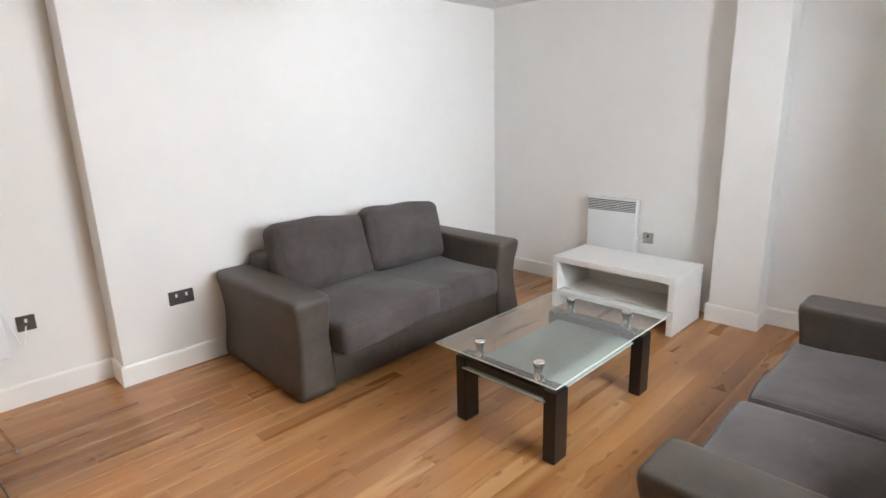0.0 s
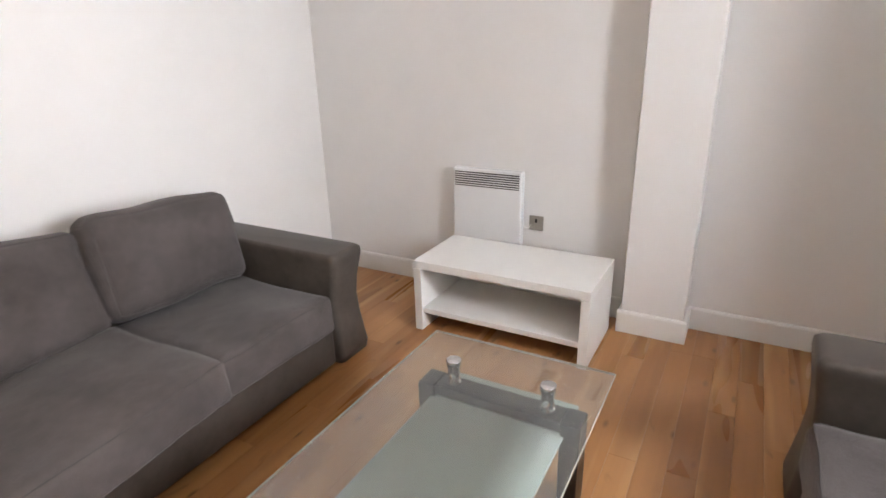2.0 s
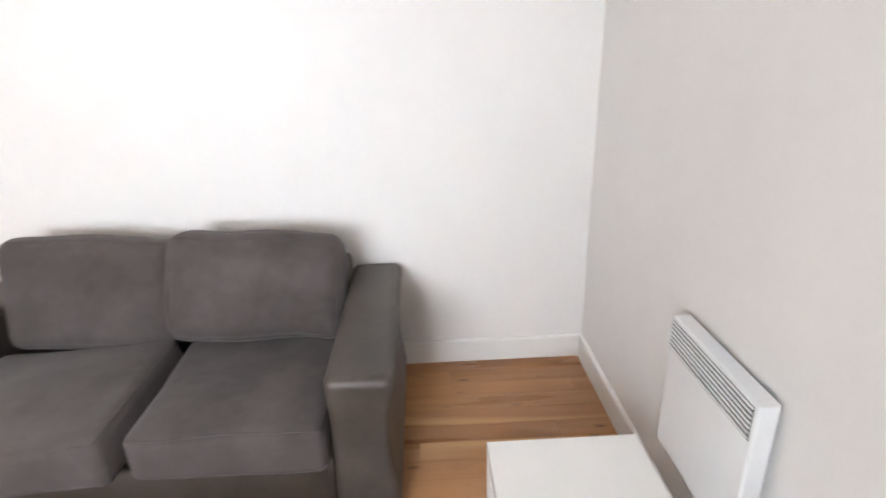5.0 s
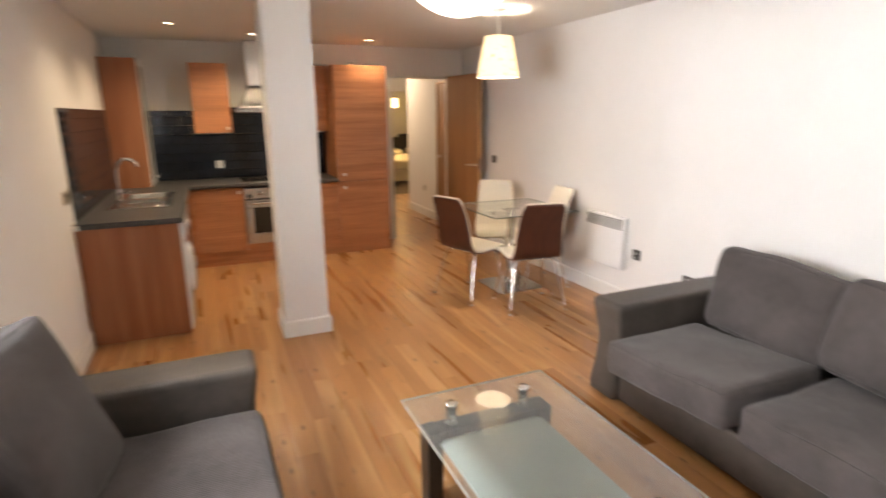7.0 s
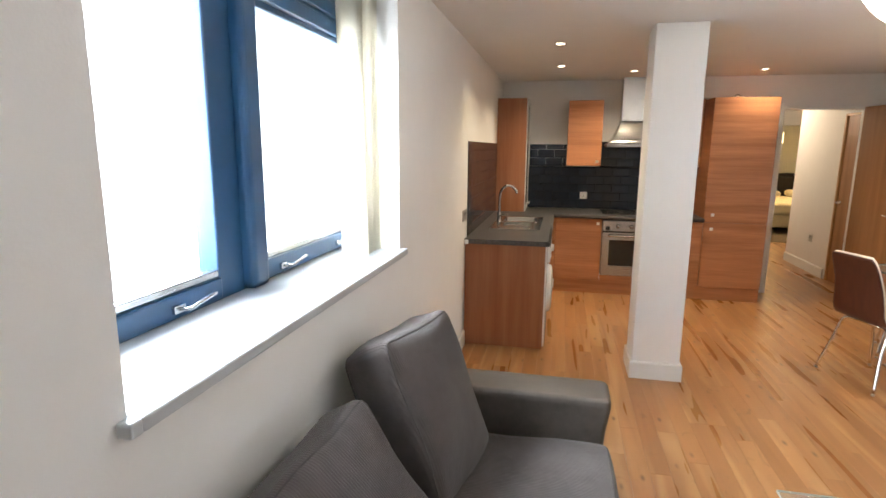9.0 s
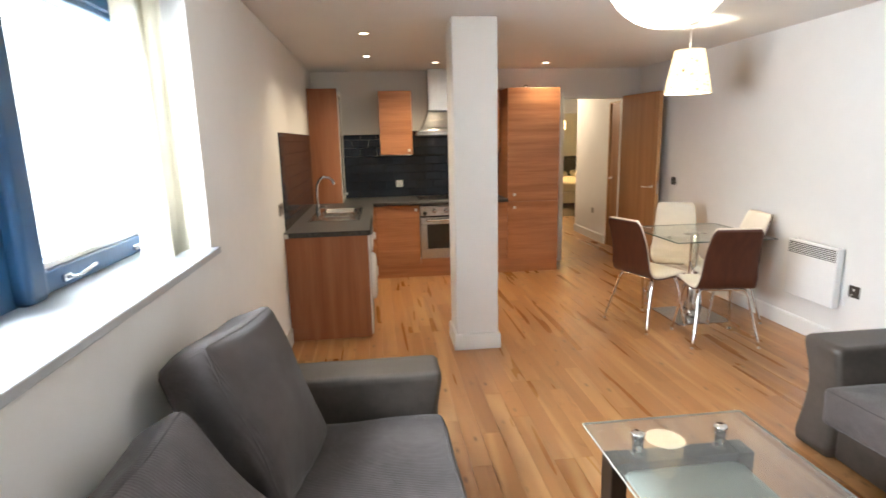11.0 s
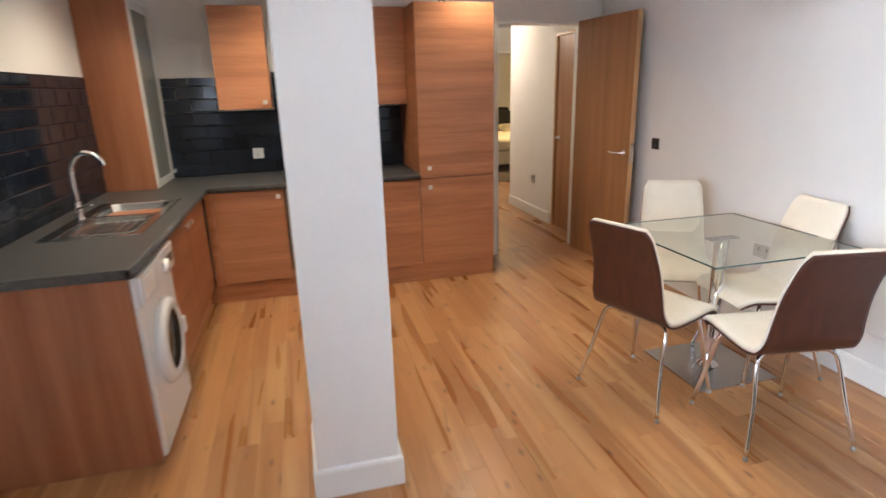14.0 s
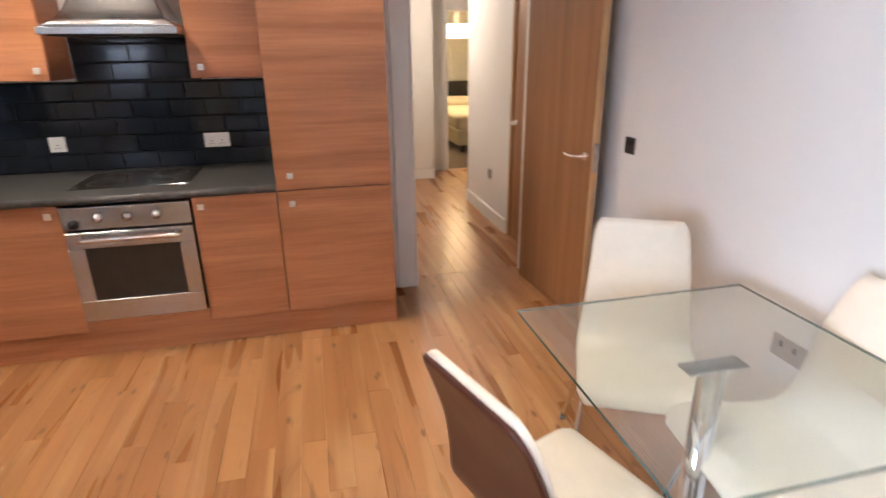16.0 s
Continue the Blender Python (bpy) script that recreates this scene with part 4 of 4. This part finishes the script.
def basin(x0, x1, y0, y1, depth):
    a = [rounded_rect(x0 - e, x1 + e, y0 - e, y1 + e, z, 0.05) for e, z in ((0.0, 0.004), (-0.006, -0.004), (-0.012, -depth + 0.03), (-0.03, -depth + 0.004), (-0.08, -depth))]
    bm = bmesh.new()
    rings = [[bm.verts.new(p) for p in s] for s in a]
    n = len(rings[0])
    for r0, r1 in zip(rings, rings[1:]):
        for k in range(n):
            bm.faces.new((r0[k], r0[(k + 1) % n], r1[(k + 1) % n], r1[k]))
    bm.faces.new(rings[-1])
    return bm


part("rim", joined(box(-hw - 0.015, -hw + 0.055, -hl - 0.015, hl + 0.015, 0.0, 0.005, 0.002, 1), box(hw - 0.03, hw + 0.015, -hl - 0.015, hl + 0.015, 0.0, 0.005, 0.002, 1),
     box(-hw + 0.055, hw - 0.03, -hl - 0.015, -hl + 0.03, 0.0, 0.005, 0.002, 1), box(-hw + 0.055, hw - 0.03, hl - 0.03, hl + 0.015, 0.0, 0.005, 0.002, 1),
     box(-hw + 0.055, hw - 0.03, 0.02, 0.06, 0.0, 0.005, 0.002, 1)), M_sink, sk)
part("bowl", basin(-hw + 0.055, hw - 0.03, 0.06, hl - 0.03, 0.16), M_sink, sk, "steel bowl", True)
part("drainer", basin(-hw + 0.055, hw - 0.03, -hl + 0.03, 0.02, 0.022), M_sink, sk, "shallow drainer", True)
for k in range(6):
    part("drainer_rib", tube([(-hw + 0.10 + 0.045 * k, -hl + 0.08, -0.016), (-hw + 0.10 + 0.045 * k, -0.02, -0.016)], 0.004, 6), M_steel, sk)
tp = thing("kitchen_tap", "chrome swan-neck mixer tap at the sink", "tap", (0.16, 5.66, WT1 + 0.005))
part("base", lathe([(0, 0), (0.03, 0), (0.03, 0.006), (0.022, 0.012), (0.022, 0.09), (0.016, 0.10), (0, 0.10)], 24), M_chrome, tp, smooth=True)
part("spout", tube(curve_points([(0, 0, 0.09), (0, 0, 0.22), (0.012, 0, 0.30), (0.06, 0, 0.352), (0.115, 0, 0.35), (0.155, 0, 0.315), (0.165, 0, 0.285)], 8), 0.013, 14), M_chrome, tp, "curved chrome spout", True)
part("lever", joined(tube([(0, -0.02, 0.055), (0, -0.045, 0.06)], 0.013, 12), tube(curve_points([(0, -0.045, 0.06), (0.03, -0.052, 0.075), (0.09, -0.055, 0.085)], 5), 0.006, 8)), M_chrome, tp, "side lever", True)

# oven and hob
ov = thing("oven", "built-in stainless steel electric oven", "oven", (1.51, FY, 0.222))
part("carcass", box(-0.297, 0.297, 0.02, 0.55, 0, 0.61), M_darkplastic, ov)
part("control_panel", box(-0.297, 0.297, -0.018, 0.02, 0.500, 0.615, 0.003, 2), M_steel, ov, "brushed steel control panel")
part("door_frame", joined(box(-0.297, 0.297, -0.022, 0.018, 0.40, 0.487, 0.003, 1), box(-0.297, 0.297, -0.022, 0.018, 0.0, 0.115, 0.003, 1),
     box(-0.297, -0.222, -0.022, 0.018, 0.115, 0.40, 0.001, 1), box(0.222, 0.297, -0.022, 0.018, 0.115, 0.40, 0.001, 1)), M_steel, ov, "brushed steel door")
part("window", box(-0.222, 0.222, -0.014, 0.0, 0.115, 0.40), M_ovenglass, ov, "dark glass oven window")
part("rack", joined(*[tube([(-0.21, 0.012, 0.2 + 0.07 * k), (0.21, 0.012, 0.2 + 0.07 * k)], 0.003, 6) for k in range(2)]), M_steel, ov, "oven rack")
part("handle", joined(tube(curve_points([(-0.235, -0.062, 0.452), (-0.1, -0.066, 0.455), (0.1, -0.066, 0.455), (0.235, -0.062, 0.452)], 5), 0.011, 12),
     tube([(-0.21, -0.02, 0.452), (-0.21, -0.062, 0.452)], 0.008, 10), tube([(0.21, -0.02, 0.452), (0.21, -0.062, 0.452)], 0.008, 10)), M_chrome, ov, "curved steel handle", True)
RXm = Matrix.Rotation(radians(90), 4, "X")
for x in (-0.245, -0.135, 0.0, 0.135):
    part("knob", moved(lathe([(0, 0), (0.024, 0), (0.024, 0.004), (0.019, 0.006), (0.017, 0.026), (0, 0.028)], 24), Matrix.Translation((x, -0.018, 0.557 if x > -0.2 else 0.53)) @ RXm), M_steel if x > -0.2 else M_darkplastic, ov, "control knob", True)
fi = thing("oven_filler", "wood-grain filler strip under the oven", "panel", (1.51, FY, 0.15))
part("board", box(-0.303, 0.303, 0, 0.018, 0.001, 0.068, 0.001, 1), M_woodh, fi)
hb = thing("hob", "black ceramic hob set in the worktop", "hob", (1.50, 6.87, WT1))
part("glass", box(-0.29, 0.29, -0.21, 0.21, 0.0, 0.006, 0.002, 1), M_ovenglass, hb, "black ceramic glass")
for x, y, r in ((-0.14, -0.09, 0.09), (0.14, -0.09, 0.07), (-0.14, 0.1, 0.07), (0.14, 0.1, 0.09)):
    part("ring", moved(lathe([(r - 0.003, 0.0062), (r - 0.003, 0.0068), (r, 0.0068), (r, 0.0062)], 32), Matrix.Translation((x, y, 0))), M_socket, hb, "heating ring mark")

# extractor hood
eh = thing("extractor_hood", "stainless steel chimney extractor hood above the hob", "extractor hood", (1.53, YB - 0.012, 1.635))
secs = []
for t, z in ((0, 0.035), (0.16, 0.075), (0.35, 0.125), (0.55, 0.18), (0.78, 0.24), (1.0, 0.29)):
    e = t ** 0.55
    hx, fy, by = 0.31 + (0.152 - 0.31) * e, -0.46 + (-0.24 + 0.46) * e, 0.0
    secs.append(rounded_rect(-hx, hx, fy, by, z, 0.012))
part("canopy", loft(secs), M_steel, eh, "curved brushed steel canopy", True)
part("rim", box(-0.312, 0.312, -0.462, 0, 0, 0.0348, 0.003, 2), M_steel, eh, "steel rim")
part("filter", box(-0.28, 0.28, -0.43, -0.03, -0.006, -0.0005), M_grille, eh, "dark filter")
part("chimney", box(-0.15, 0.15, -0.23, 0, 0.29, CEIL - 1.637, 0.003, 1), M_steel, eh, "steel chimney")

# small black object and clutter on the tall cabinet
ob1 = thing("cable_end", "small black cable end on top of the tall cabinet", "cable", (2.48, 6.66, 2.141))
part("lead", tube(curve_points([(-0.03, 0, 0.006), (0, 0, 0.03), (0.03, 0.01, 0.022), (0.05, 0.02, 0.006)], 6), 0.006), M_darkplastic, ob1, smooth=True)

# ---- dining set ----
dt = thing("dining_table", "square clear glass dining table on a steel pedestal", "dining table", (3.467, 4.655, 0))
gt = glazed(part("glass_top", box(-0.42, 0.42, -0.42, 0.42, 0.742, 0.752), M_glass, dt, "clear glass top"), (0, 0, 1))
part("glass_edge", joined(box(-0.4215, -0.42, -0.42, 0.42, 0.743, 0.751), box(0.42, 0.4215, -0.42, 0.42, 0.743, 0.751), box(-0.42, 0.42, -0.4215, -0.42, 0.743, 0.751), box(-0.42, 0.42, 0.42, 0.4215, 0.743, 0.751)), M_glassedge, gt, "dark green glass edge")
PX = Matrix.Translation((-0.02, 0.0, 0))
part("pole", moved(lathe([(0.036, 0.012), (0.036, 0.733), (0.0, 0.733)], 28), PX), M_chrome, dt, "chrome pole", True)
part("base_plate", moved(box(-0.24, 0.24, -0.24, 0.24, 0.0, 0.012, 0.003, 2), PX), M_steel, dt, "square brushed steel base plate")
part("collar", moved(lathe([(0.06, 0.0122), (0.055, 0.02), (0.038, 0.035), (0.036, 0.05)], 28), PX), M_chrome, dt, smooth=True)
part("top_plate", moved(box(-0.09, 0.09, -0.03, 0.03, 0.7332, 0.7416, 0.003, 2), PX), M_steel, dt, "steel top plate")

SEAT = curve_points([(0, -0.302, 0.915), (0, -0.262, 0.82), (0, -0.225, 0.71), (0, -0.206, 0.60), (0, -0.196, 0.52), (0, -0.165, 0.463), (0, -0.12, 0.443), (0, -0.05, 0.438), (0, 0.08, 0.446), (0, 0.17, 0.452), (0, 0.215, 0.440), (0, 0.235, 0.412)], 4)


def seat_shell(off0, off1, grow, edge):
    """A bent sheet along the seat line, between two offsets from it; rounded ends."""
    bm, n = bmesh.new(), len(SEAT)
    top, bot = [], []
    for i, p in enumerate(SEAT):
        d = (SEAT[min(i + 1, n - 1)] - SEAT[max(i - 1, 0)]).normalized()
        nrm = Vector((0, -d.z, d.y))
        if nrm.z < 0 and i > n // 2 or nrm.y < 0 and i <= n // 2:
            nrm = -nrm
        t = i / (n - 1)
        w = 0.172 + 0.043 * min(1, t * 2.1) + grow
        if t > 0.85:
            w -= 0.03 * ((t - 0.85) / 0.15) ** 2
        if t < 0.05:
            w -= 0.02 * (1 - t / 0.05) ** 2
        cols = [-1, -0.93, -0.6, -0.2, 0.2, 0.6, 0.93, 1]
        top.append([bm.verts.new(Vector((c * w, p.y, p.z)) + nrm * (off1 - (edge if abs(c) == 1 else 0) - 0.006 * (0 if abs(c) > 0.9 else 0))) for c in cols])
        bot.append([bm.verts.new(Vector((c * w, p.y, p.z)) + nrm * off0) for c in cols])
    m = len(top[0])
    for i in range(n - 1):
        for k in range(m - 1):
            bm.faces.new((top[i][k], top[i][k + 1], top[i + 1][k + 1], top[i + 1][k]))
            bm.faces.new((bot[i][k], bot[i + 1][k], bot[i + 1][k + 1], bot[i][k + 1]))
        bm.faces.new((top[i][0], top[i + 1][0], bot[i + 1][0], bot[i][0]))
        bm.faces.new((top[i][-1], bot[i][-1], bot[i + 1][-1], top[i + 1][-1]))
    for i in (0, n - 1):
        for k in range(m - 1):
            bm.faces.new((top[i][k], bot[i][k], bot[i][k + 1], top[i][k + 1]))
    return bm


ch = thing("dining_chair", "cream leatherette dining chair with dark walnut back and chrome legs", "chair", (2.99, 4.568, 0), -71.6, "chairs round the table")
part("shell", seat_shell(-0.010, 0.0, 0.002, 0.0), M_walnut, ch, "dark walnut plywood shell", True)
part("upholstery", seat_shell(0.0008, 0.022, 0.0, 0.008), M_cream, ch, "cream leatherette pad", True)
part("under_frame", joined(tube([(-0.15, -0.11, 0.425), (0.15, -0.11, 0.425)], 0.011), tube([(-0.15, 0.10, 0.425), (0.15, 0.10, 0.425)], 0.011),
     tube([(-0.10, -0.12, 0.424), (-0.10, 0.12, 0.424)], 0.010), tube([(0.10, -0.12, 0.424), (0.10, 0.12, 0.424)], 0.010)), M_chrome, ch, "chrome under-frame", True)
for sx in (-1, 1):
    for sy, fy, fx in ((-1, -0.235, 0.245), (1, 0.20, 0.235)):
        y0 = -0.11 if sy < 0 else 0.10
        lg = part("leg", tube(curve_points([(sx * 0.10, y0, 0.425), (sx * 0.155, y0 + 0.01 * sy, 0.422), (sx * 0.185, y0 + 0.03 * sy, 0.38), (sx * 0.205, (y0 + fy) / 2 + 0.01 * sy, 0.22), (sx * fx, fy, 0.012)], 6), 0.0105, 10), M_chrome, ch, "chrome tube leg", True)
        part("foot_cap", moved(lathe([(0, 0), (0.0115, 0), (0.0115, 0.014), (0, 0.014)], 12), Matrix.Translation((sx * fx, fy, 0))), M_socket_s, lg, "grey foot cap", True)
tagged(copy_thing(ch, pose(3.308, 4.117, 0, 0, 0, -8.9)), "cream dining chair with its dark walnut back to the sofa")
tagged(copy_thing(ch, pose(3.538, 5.115, 0, 0, 0, 153.6)), "cream leatherette dining chair near the oak door")
tagged(copy_thing(ch, pose(3.689, 4.615, 0, 0, 0, 82.3)), "cream leatherette dining chair close against the wall")

# ---- lamps ----
pd = thing("pendant_lamp", "tapered fabric pendant lampshade speckled with dots, lit", "lamp", (3.145, 4.405, CEIL))
sh = lathe([(0.169, -0.52), (0.171, -0.518), (0.109, -0.20), (0.107, -0.20), (0.167, -0.518), (0.169, -0.52)], 40)
part("shade", sh, M_shade, pd, "glowing cream fabric shade", True)
part("lining", lathe([(0.165, -0.516), (0.1055, -0.205)], 40), M_lining, pd, "bright white shade lining", True)
part("cord", tube([(0, 0, -0.01), (0, 0, -0.26)], 0.004, 8), M_white, pd)
part("ceiling_rose", lathe([(0, 0), (0.05, 0), (0.045, -0.022), (0.012, -0.035), (0, -0.035)], 24), M_white, pd, smooth=True)
part("bulb", moved(lathe([(0, -0.055), (0.022, -0.045), (0.03, -0.02), (0.024, 0.01), (0.013, 0.035), (0.013, 0.06), (0, 0.06)], 20), Matrix.Translation((0, 0, -0.25))), M_globe, pd, "lit bulb", True)
rs = random.Random(5)
dots = bmesh.new()
for k in range(70):
    a, t = rs.random() * 2 * math.pi, rs.random()
    z, r = -0.515 + 0.24 * t ** 1.5, 0.0
    r = 0.1715 - (z + 0.518) / 0.318 * 0.062 + 0.0006
    s = 0.0035 + 0.0055 * rs.random()
    c = Vector((r * math.cos(a), r * math.sin(a), z))
    e1, e2 = Vector((-math.sin(a), math.cos(a), 0)), Vector((0, 0, 1))
    vs = [dots.verts.new(c + e1 * s * math.cos(q) + e2 * s * math.sin(q)) for q in [2 * math.pi * i / 6 for i in range(6)]]
    dots.faces.new(vs)
tagged(part("speckles", dots, M_spot, pd, "brown speckles"), kind="stuff")

gl = thing("globe_lamp", "large white opal glass ceiling lamp, lit", "lamp", (1.84, 2.33, CEIL))
prof = [(0.0, -0.44)] + [(0.24 * math.sin(radians(a)), -0.20 - 0.24 * math.cos(radians(a))) for a in range(10, 131, 10)]
part("globe", lathe(prof + [(0.17, -0.013)], 40), M_globe, gl, "glowing opal globe", True)
part("ceiling_plate", lathe([(0, 0), (0.17, 0), (0.17, -0.012), (0, -0.012)], 32), M_white, gl)

dn = thing("downlight", "small round recessed ceiling downlight, lit", "downlight", (0.69, 4.82, CEIL), 0, "ceiling downlights")
part("trim_ring", lathe([(0.045, 0), (0.045, -0.004), (0.038, -0.006), (0.034, -0.001)], 28), M_steel, dn, "satin trim ring", True)
part("lens", lathe([(0, -0.0012), (0.034, -0.0012)], 24), M_bulb, dn, "bright lens")
for x, y in ((0.69, 5.99), (1.425, 6.45), (2.67, 6.52)):
    copy_thing(dn, pose(x, y, CEIL))

# ---- hall and bedroom ----
sd = thing("smoke_detector", "small dark ceiling fitting in the hall", "detector", (3.95, 9.6, CEIL))
part("housing", lathe([(0, 0), (0.05, 0), (0.05, -0.02), (0.03, -0.035), (0, -0.035)], 20), M_socket, sd, smooth=True)
bd = thing("bed", "double bed with cream cover and dark headboard", "bed", (5.55, 13.0, 0))
part("base", box(-0.85, 0.85, -0.95, 1.0, 0.12, 0.36, 0.02, 2), M_bed, bd, "pale fabric bed base")
part("mattress", moved(cushion(1.72, 2.0, 0.24, 0.07, 0.02, 0.006, 4), Matrix.Translation((0, 0.02, 0.36))), M_bed, bd, "cream bedspread", True)
part("headboard", box(-0.9, 0.9, 1.02, 1.09, 0.0, 1.02, 0.02, 2), M_black, bd, "dark headboard")
for x in (-0.75, 0.75):
    for y in (-0.85, 0.9):
        part("leg", box(x - 0.03, x + 0.03, y - 0.03, y + 0.03, 0, 0.1198), M_black, bd)
for x in (-0.4, 0.4):
    part("pillow", moved(cushion(0.62, 0.38, 0.13, 0.05, 0.03, 0.006, 6), pose(x, 0.76, 0.60, 4, 0, 0)), M_bed, bd, "cream pillow", True)
dc = thing("desk_chair", "black upholstered chair beyond the bed", "chair", (5.9, 14.32, 0))
part("seat", moved(cushion(0.5, 0.44, 0.09, 0.04, 0.01, 0.003, 2), Matrix.Translation((0, 0, 0.42))), M_black, dc, smooth=True)
part("backrest", moved(cushion(0.46, 0.08, 0.62, 0.04, 0.01, 0.003, 2), pose(0, 0.2, 0.46, -6, 0, 0)), M_black, dc, smooth=True)
for x in (-0.2, 0.2):
    for y in (-0.17, 0.18):
        part("leg", tube([(x, y, 0), (x * 0.95, y * 0.95, 0.43)], 0.014, 8), M_black, dc)
bl = thing("bedroom_pendant", "glowing drum lampshade in the bedroom", "lamp", (4.80, 12.45, CEIL))
part("shade", lathe([(0.17, -0.66), (0.172, -0.66), (0.172, -0.46), (0.17, -0.46), (0.168, -0.56), (0.17, -0.66)], 28), M_beddim, bl, "glowing drum shade", True)
part("cord", tube([(0, 0, 0), (0, 0, -0.5)], 0.004, 6), M_white, bl)

# ---- tiles: glazed bricks on the splashbacks ----
def tile_mesh(w, h):
    """A bevelled glazed brick, front towards -y."""
    me = bpy.data.meshes.new("tile")
    b, t = 0.005, 0.006
    o = [(-w / 2, 0, -h / 2), (w / 2, 0, -h / 2), (w / 2, 0, h / 2), (-w / 2, 0, h / 2)]
    m1 = [(x, -t * 0.45, z) for x, _, z in o]
    f = [(x - math.copysign(b, x), -t, z - math.copysign(b, z)) for x, _, z in o]
    faces = [(8, 9, 10, 11)]
    for k in range(4):
        j = (k + 1) % 4
        faces += [(k, j, 4 + j, 4 + k), (4 + k, 4 + j, 8 + j, 8 + k)]
    me.from_pydata(o + m1 + f, [], faces)
    me.materials.append(M_tile)
    return me


TW, TH, GR = 0.20, 0.10, 0.003
TILES = {}


def tile_wall(parent, u0, u1, z0, z1, place):
    """Running-bond rows; place(u, z) gives the pose of a tile's centre."""
    row, z = 0, z0
    rng = random.Random(9)
    while z < z1 - 0.02:
        h = min(TH, z1 - z) - GR
        u = u0 - (TW / 2 if row % 2 else 0)
        while u < u1 - 0.01:
            a, b = max(u, u0), min(u + TW, u1)
            if b - a > 0.015:
                key = (round(b - a - GR, 3), round(h, 3))
                if key not in TILES:
                    TILES[key] = tile_mesh(*key)
                ob = new("tile", TILES[key])
                ob.parent = parent
                ob.matrix_basis = place((a + b) / 2, z + h / 2) @ pose(0, 0, 0, rng.uniform(-0.1, 0.1), 0, rng.uniform(-0.1, 0.1))
            u += TW
        row, z = row + 1, z + TH


sb = tagged(new("splashback_back"), "black glazed brick tiles behind the hob", "tiles", kind="structure")
done(joined(box(0.34, 2.239, YB - 0.004, YB - 0.0005, WT1 + 0.001, 1.40), box(1.18, 1.842, YB - 0.004, YB - 0.0005, 1.40, 1.665)), "grout", M_grout, sb)
tile_wall(sb, 0.34, 2.239, WT1 + 0.002, 1.40, lambda u, z: pose(u, YB - 0.004, z))
tile_wall(sb, 0.345, 0.79, 1.402, 1.665, lambda u, z: pose(u, YB - 0.004, z))
tile_wall(sb, 1.178, 1.843, 1.402, 1.70, lambda u, z: pose(u, YB - 0.004, z))
sw = tagged(new("splashback_side"), "black glazed brick tiles beside the sink", "tiles", kind="structure")
done(box(0.0005, 0.004, 4.70, 6.63, WT1 + 0.001, 1.665), "grout", M_grout, sw)
tile_wall(sw, 4.70, 6.63, WT1 + 0.002, 1.665, lambda u, z: pose(0.004, u, z, 0, 0, 90))

# ---- floor planks ----
fl = tagged(new("floor"), "warm oak laminate plank floor", "floor", kind="structure")
PW = 0.1042
PL = {}


def plank_mesh(L, W):
    me = bpy.data.meshes.new("plank")
    c = 0.0005
    lo = [(-W / 2, -L / 2, -0.012), (W / 2, -L / 2, -0.012), (W / 2, L / 2, -0.012), (-W / 2, L / 2, -0.012)]
    mid = [(x, y, -0.001) for x, y, _ in lo]
    top = [(x - math.copysign(c, x), y - math.copysign(c, y), 0.0) for x, y, _ in lo]
    faces = [(8, 9, 10, 11)]
    for k in range(4):
        j = (k + 1) % 4
        faces += [(k, j, 4 + j, 4 + k), (4 + k, 4 + j, 8 + j, 8 + k)]
    me.from_pydata(lo + mid + top, [], faces)
    me.materials.append(M_oak)
    return me


def lay(owner, x0, x1, y0, y1, seed):
    rng = random.Random(seed)
    x = x0
    while x < x1 - 0.01:
        w = min(PW, x1 - x)
        y = y0 - rng.choice((0.0, 0.3, 0.6, 0.9, 0.15, 0.75))
        while y < y1:
            step = rng.choice((1.2, 1.2, 0.9, 0.75))
            a, b = max(y, y0), min(y + step, y1)
            if b - a > 0.03:
                key = (round(b - a - 0.0004, 4), round(w - 0.0004, 4))
                if key not in PL:
                    PL[key] = plank_mesh(*key)
                ob = new("plank", PL[key])
                ob.parent = owner
                ob.matrix_basis = pose(x + w / 2, (a + b) / 2, 0)
            y += step
        x += w


lay(fl, 0.0, XE, YS - 0.045, YB, 3)
fh = tagged(new("floor_hall"), "oak laminate plank floor of the hall", "floor", kind="structure")
lay(fh, 2.88, XE + 0.6, YB + 0.0, 10.9, 4)
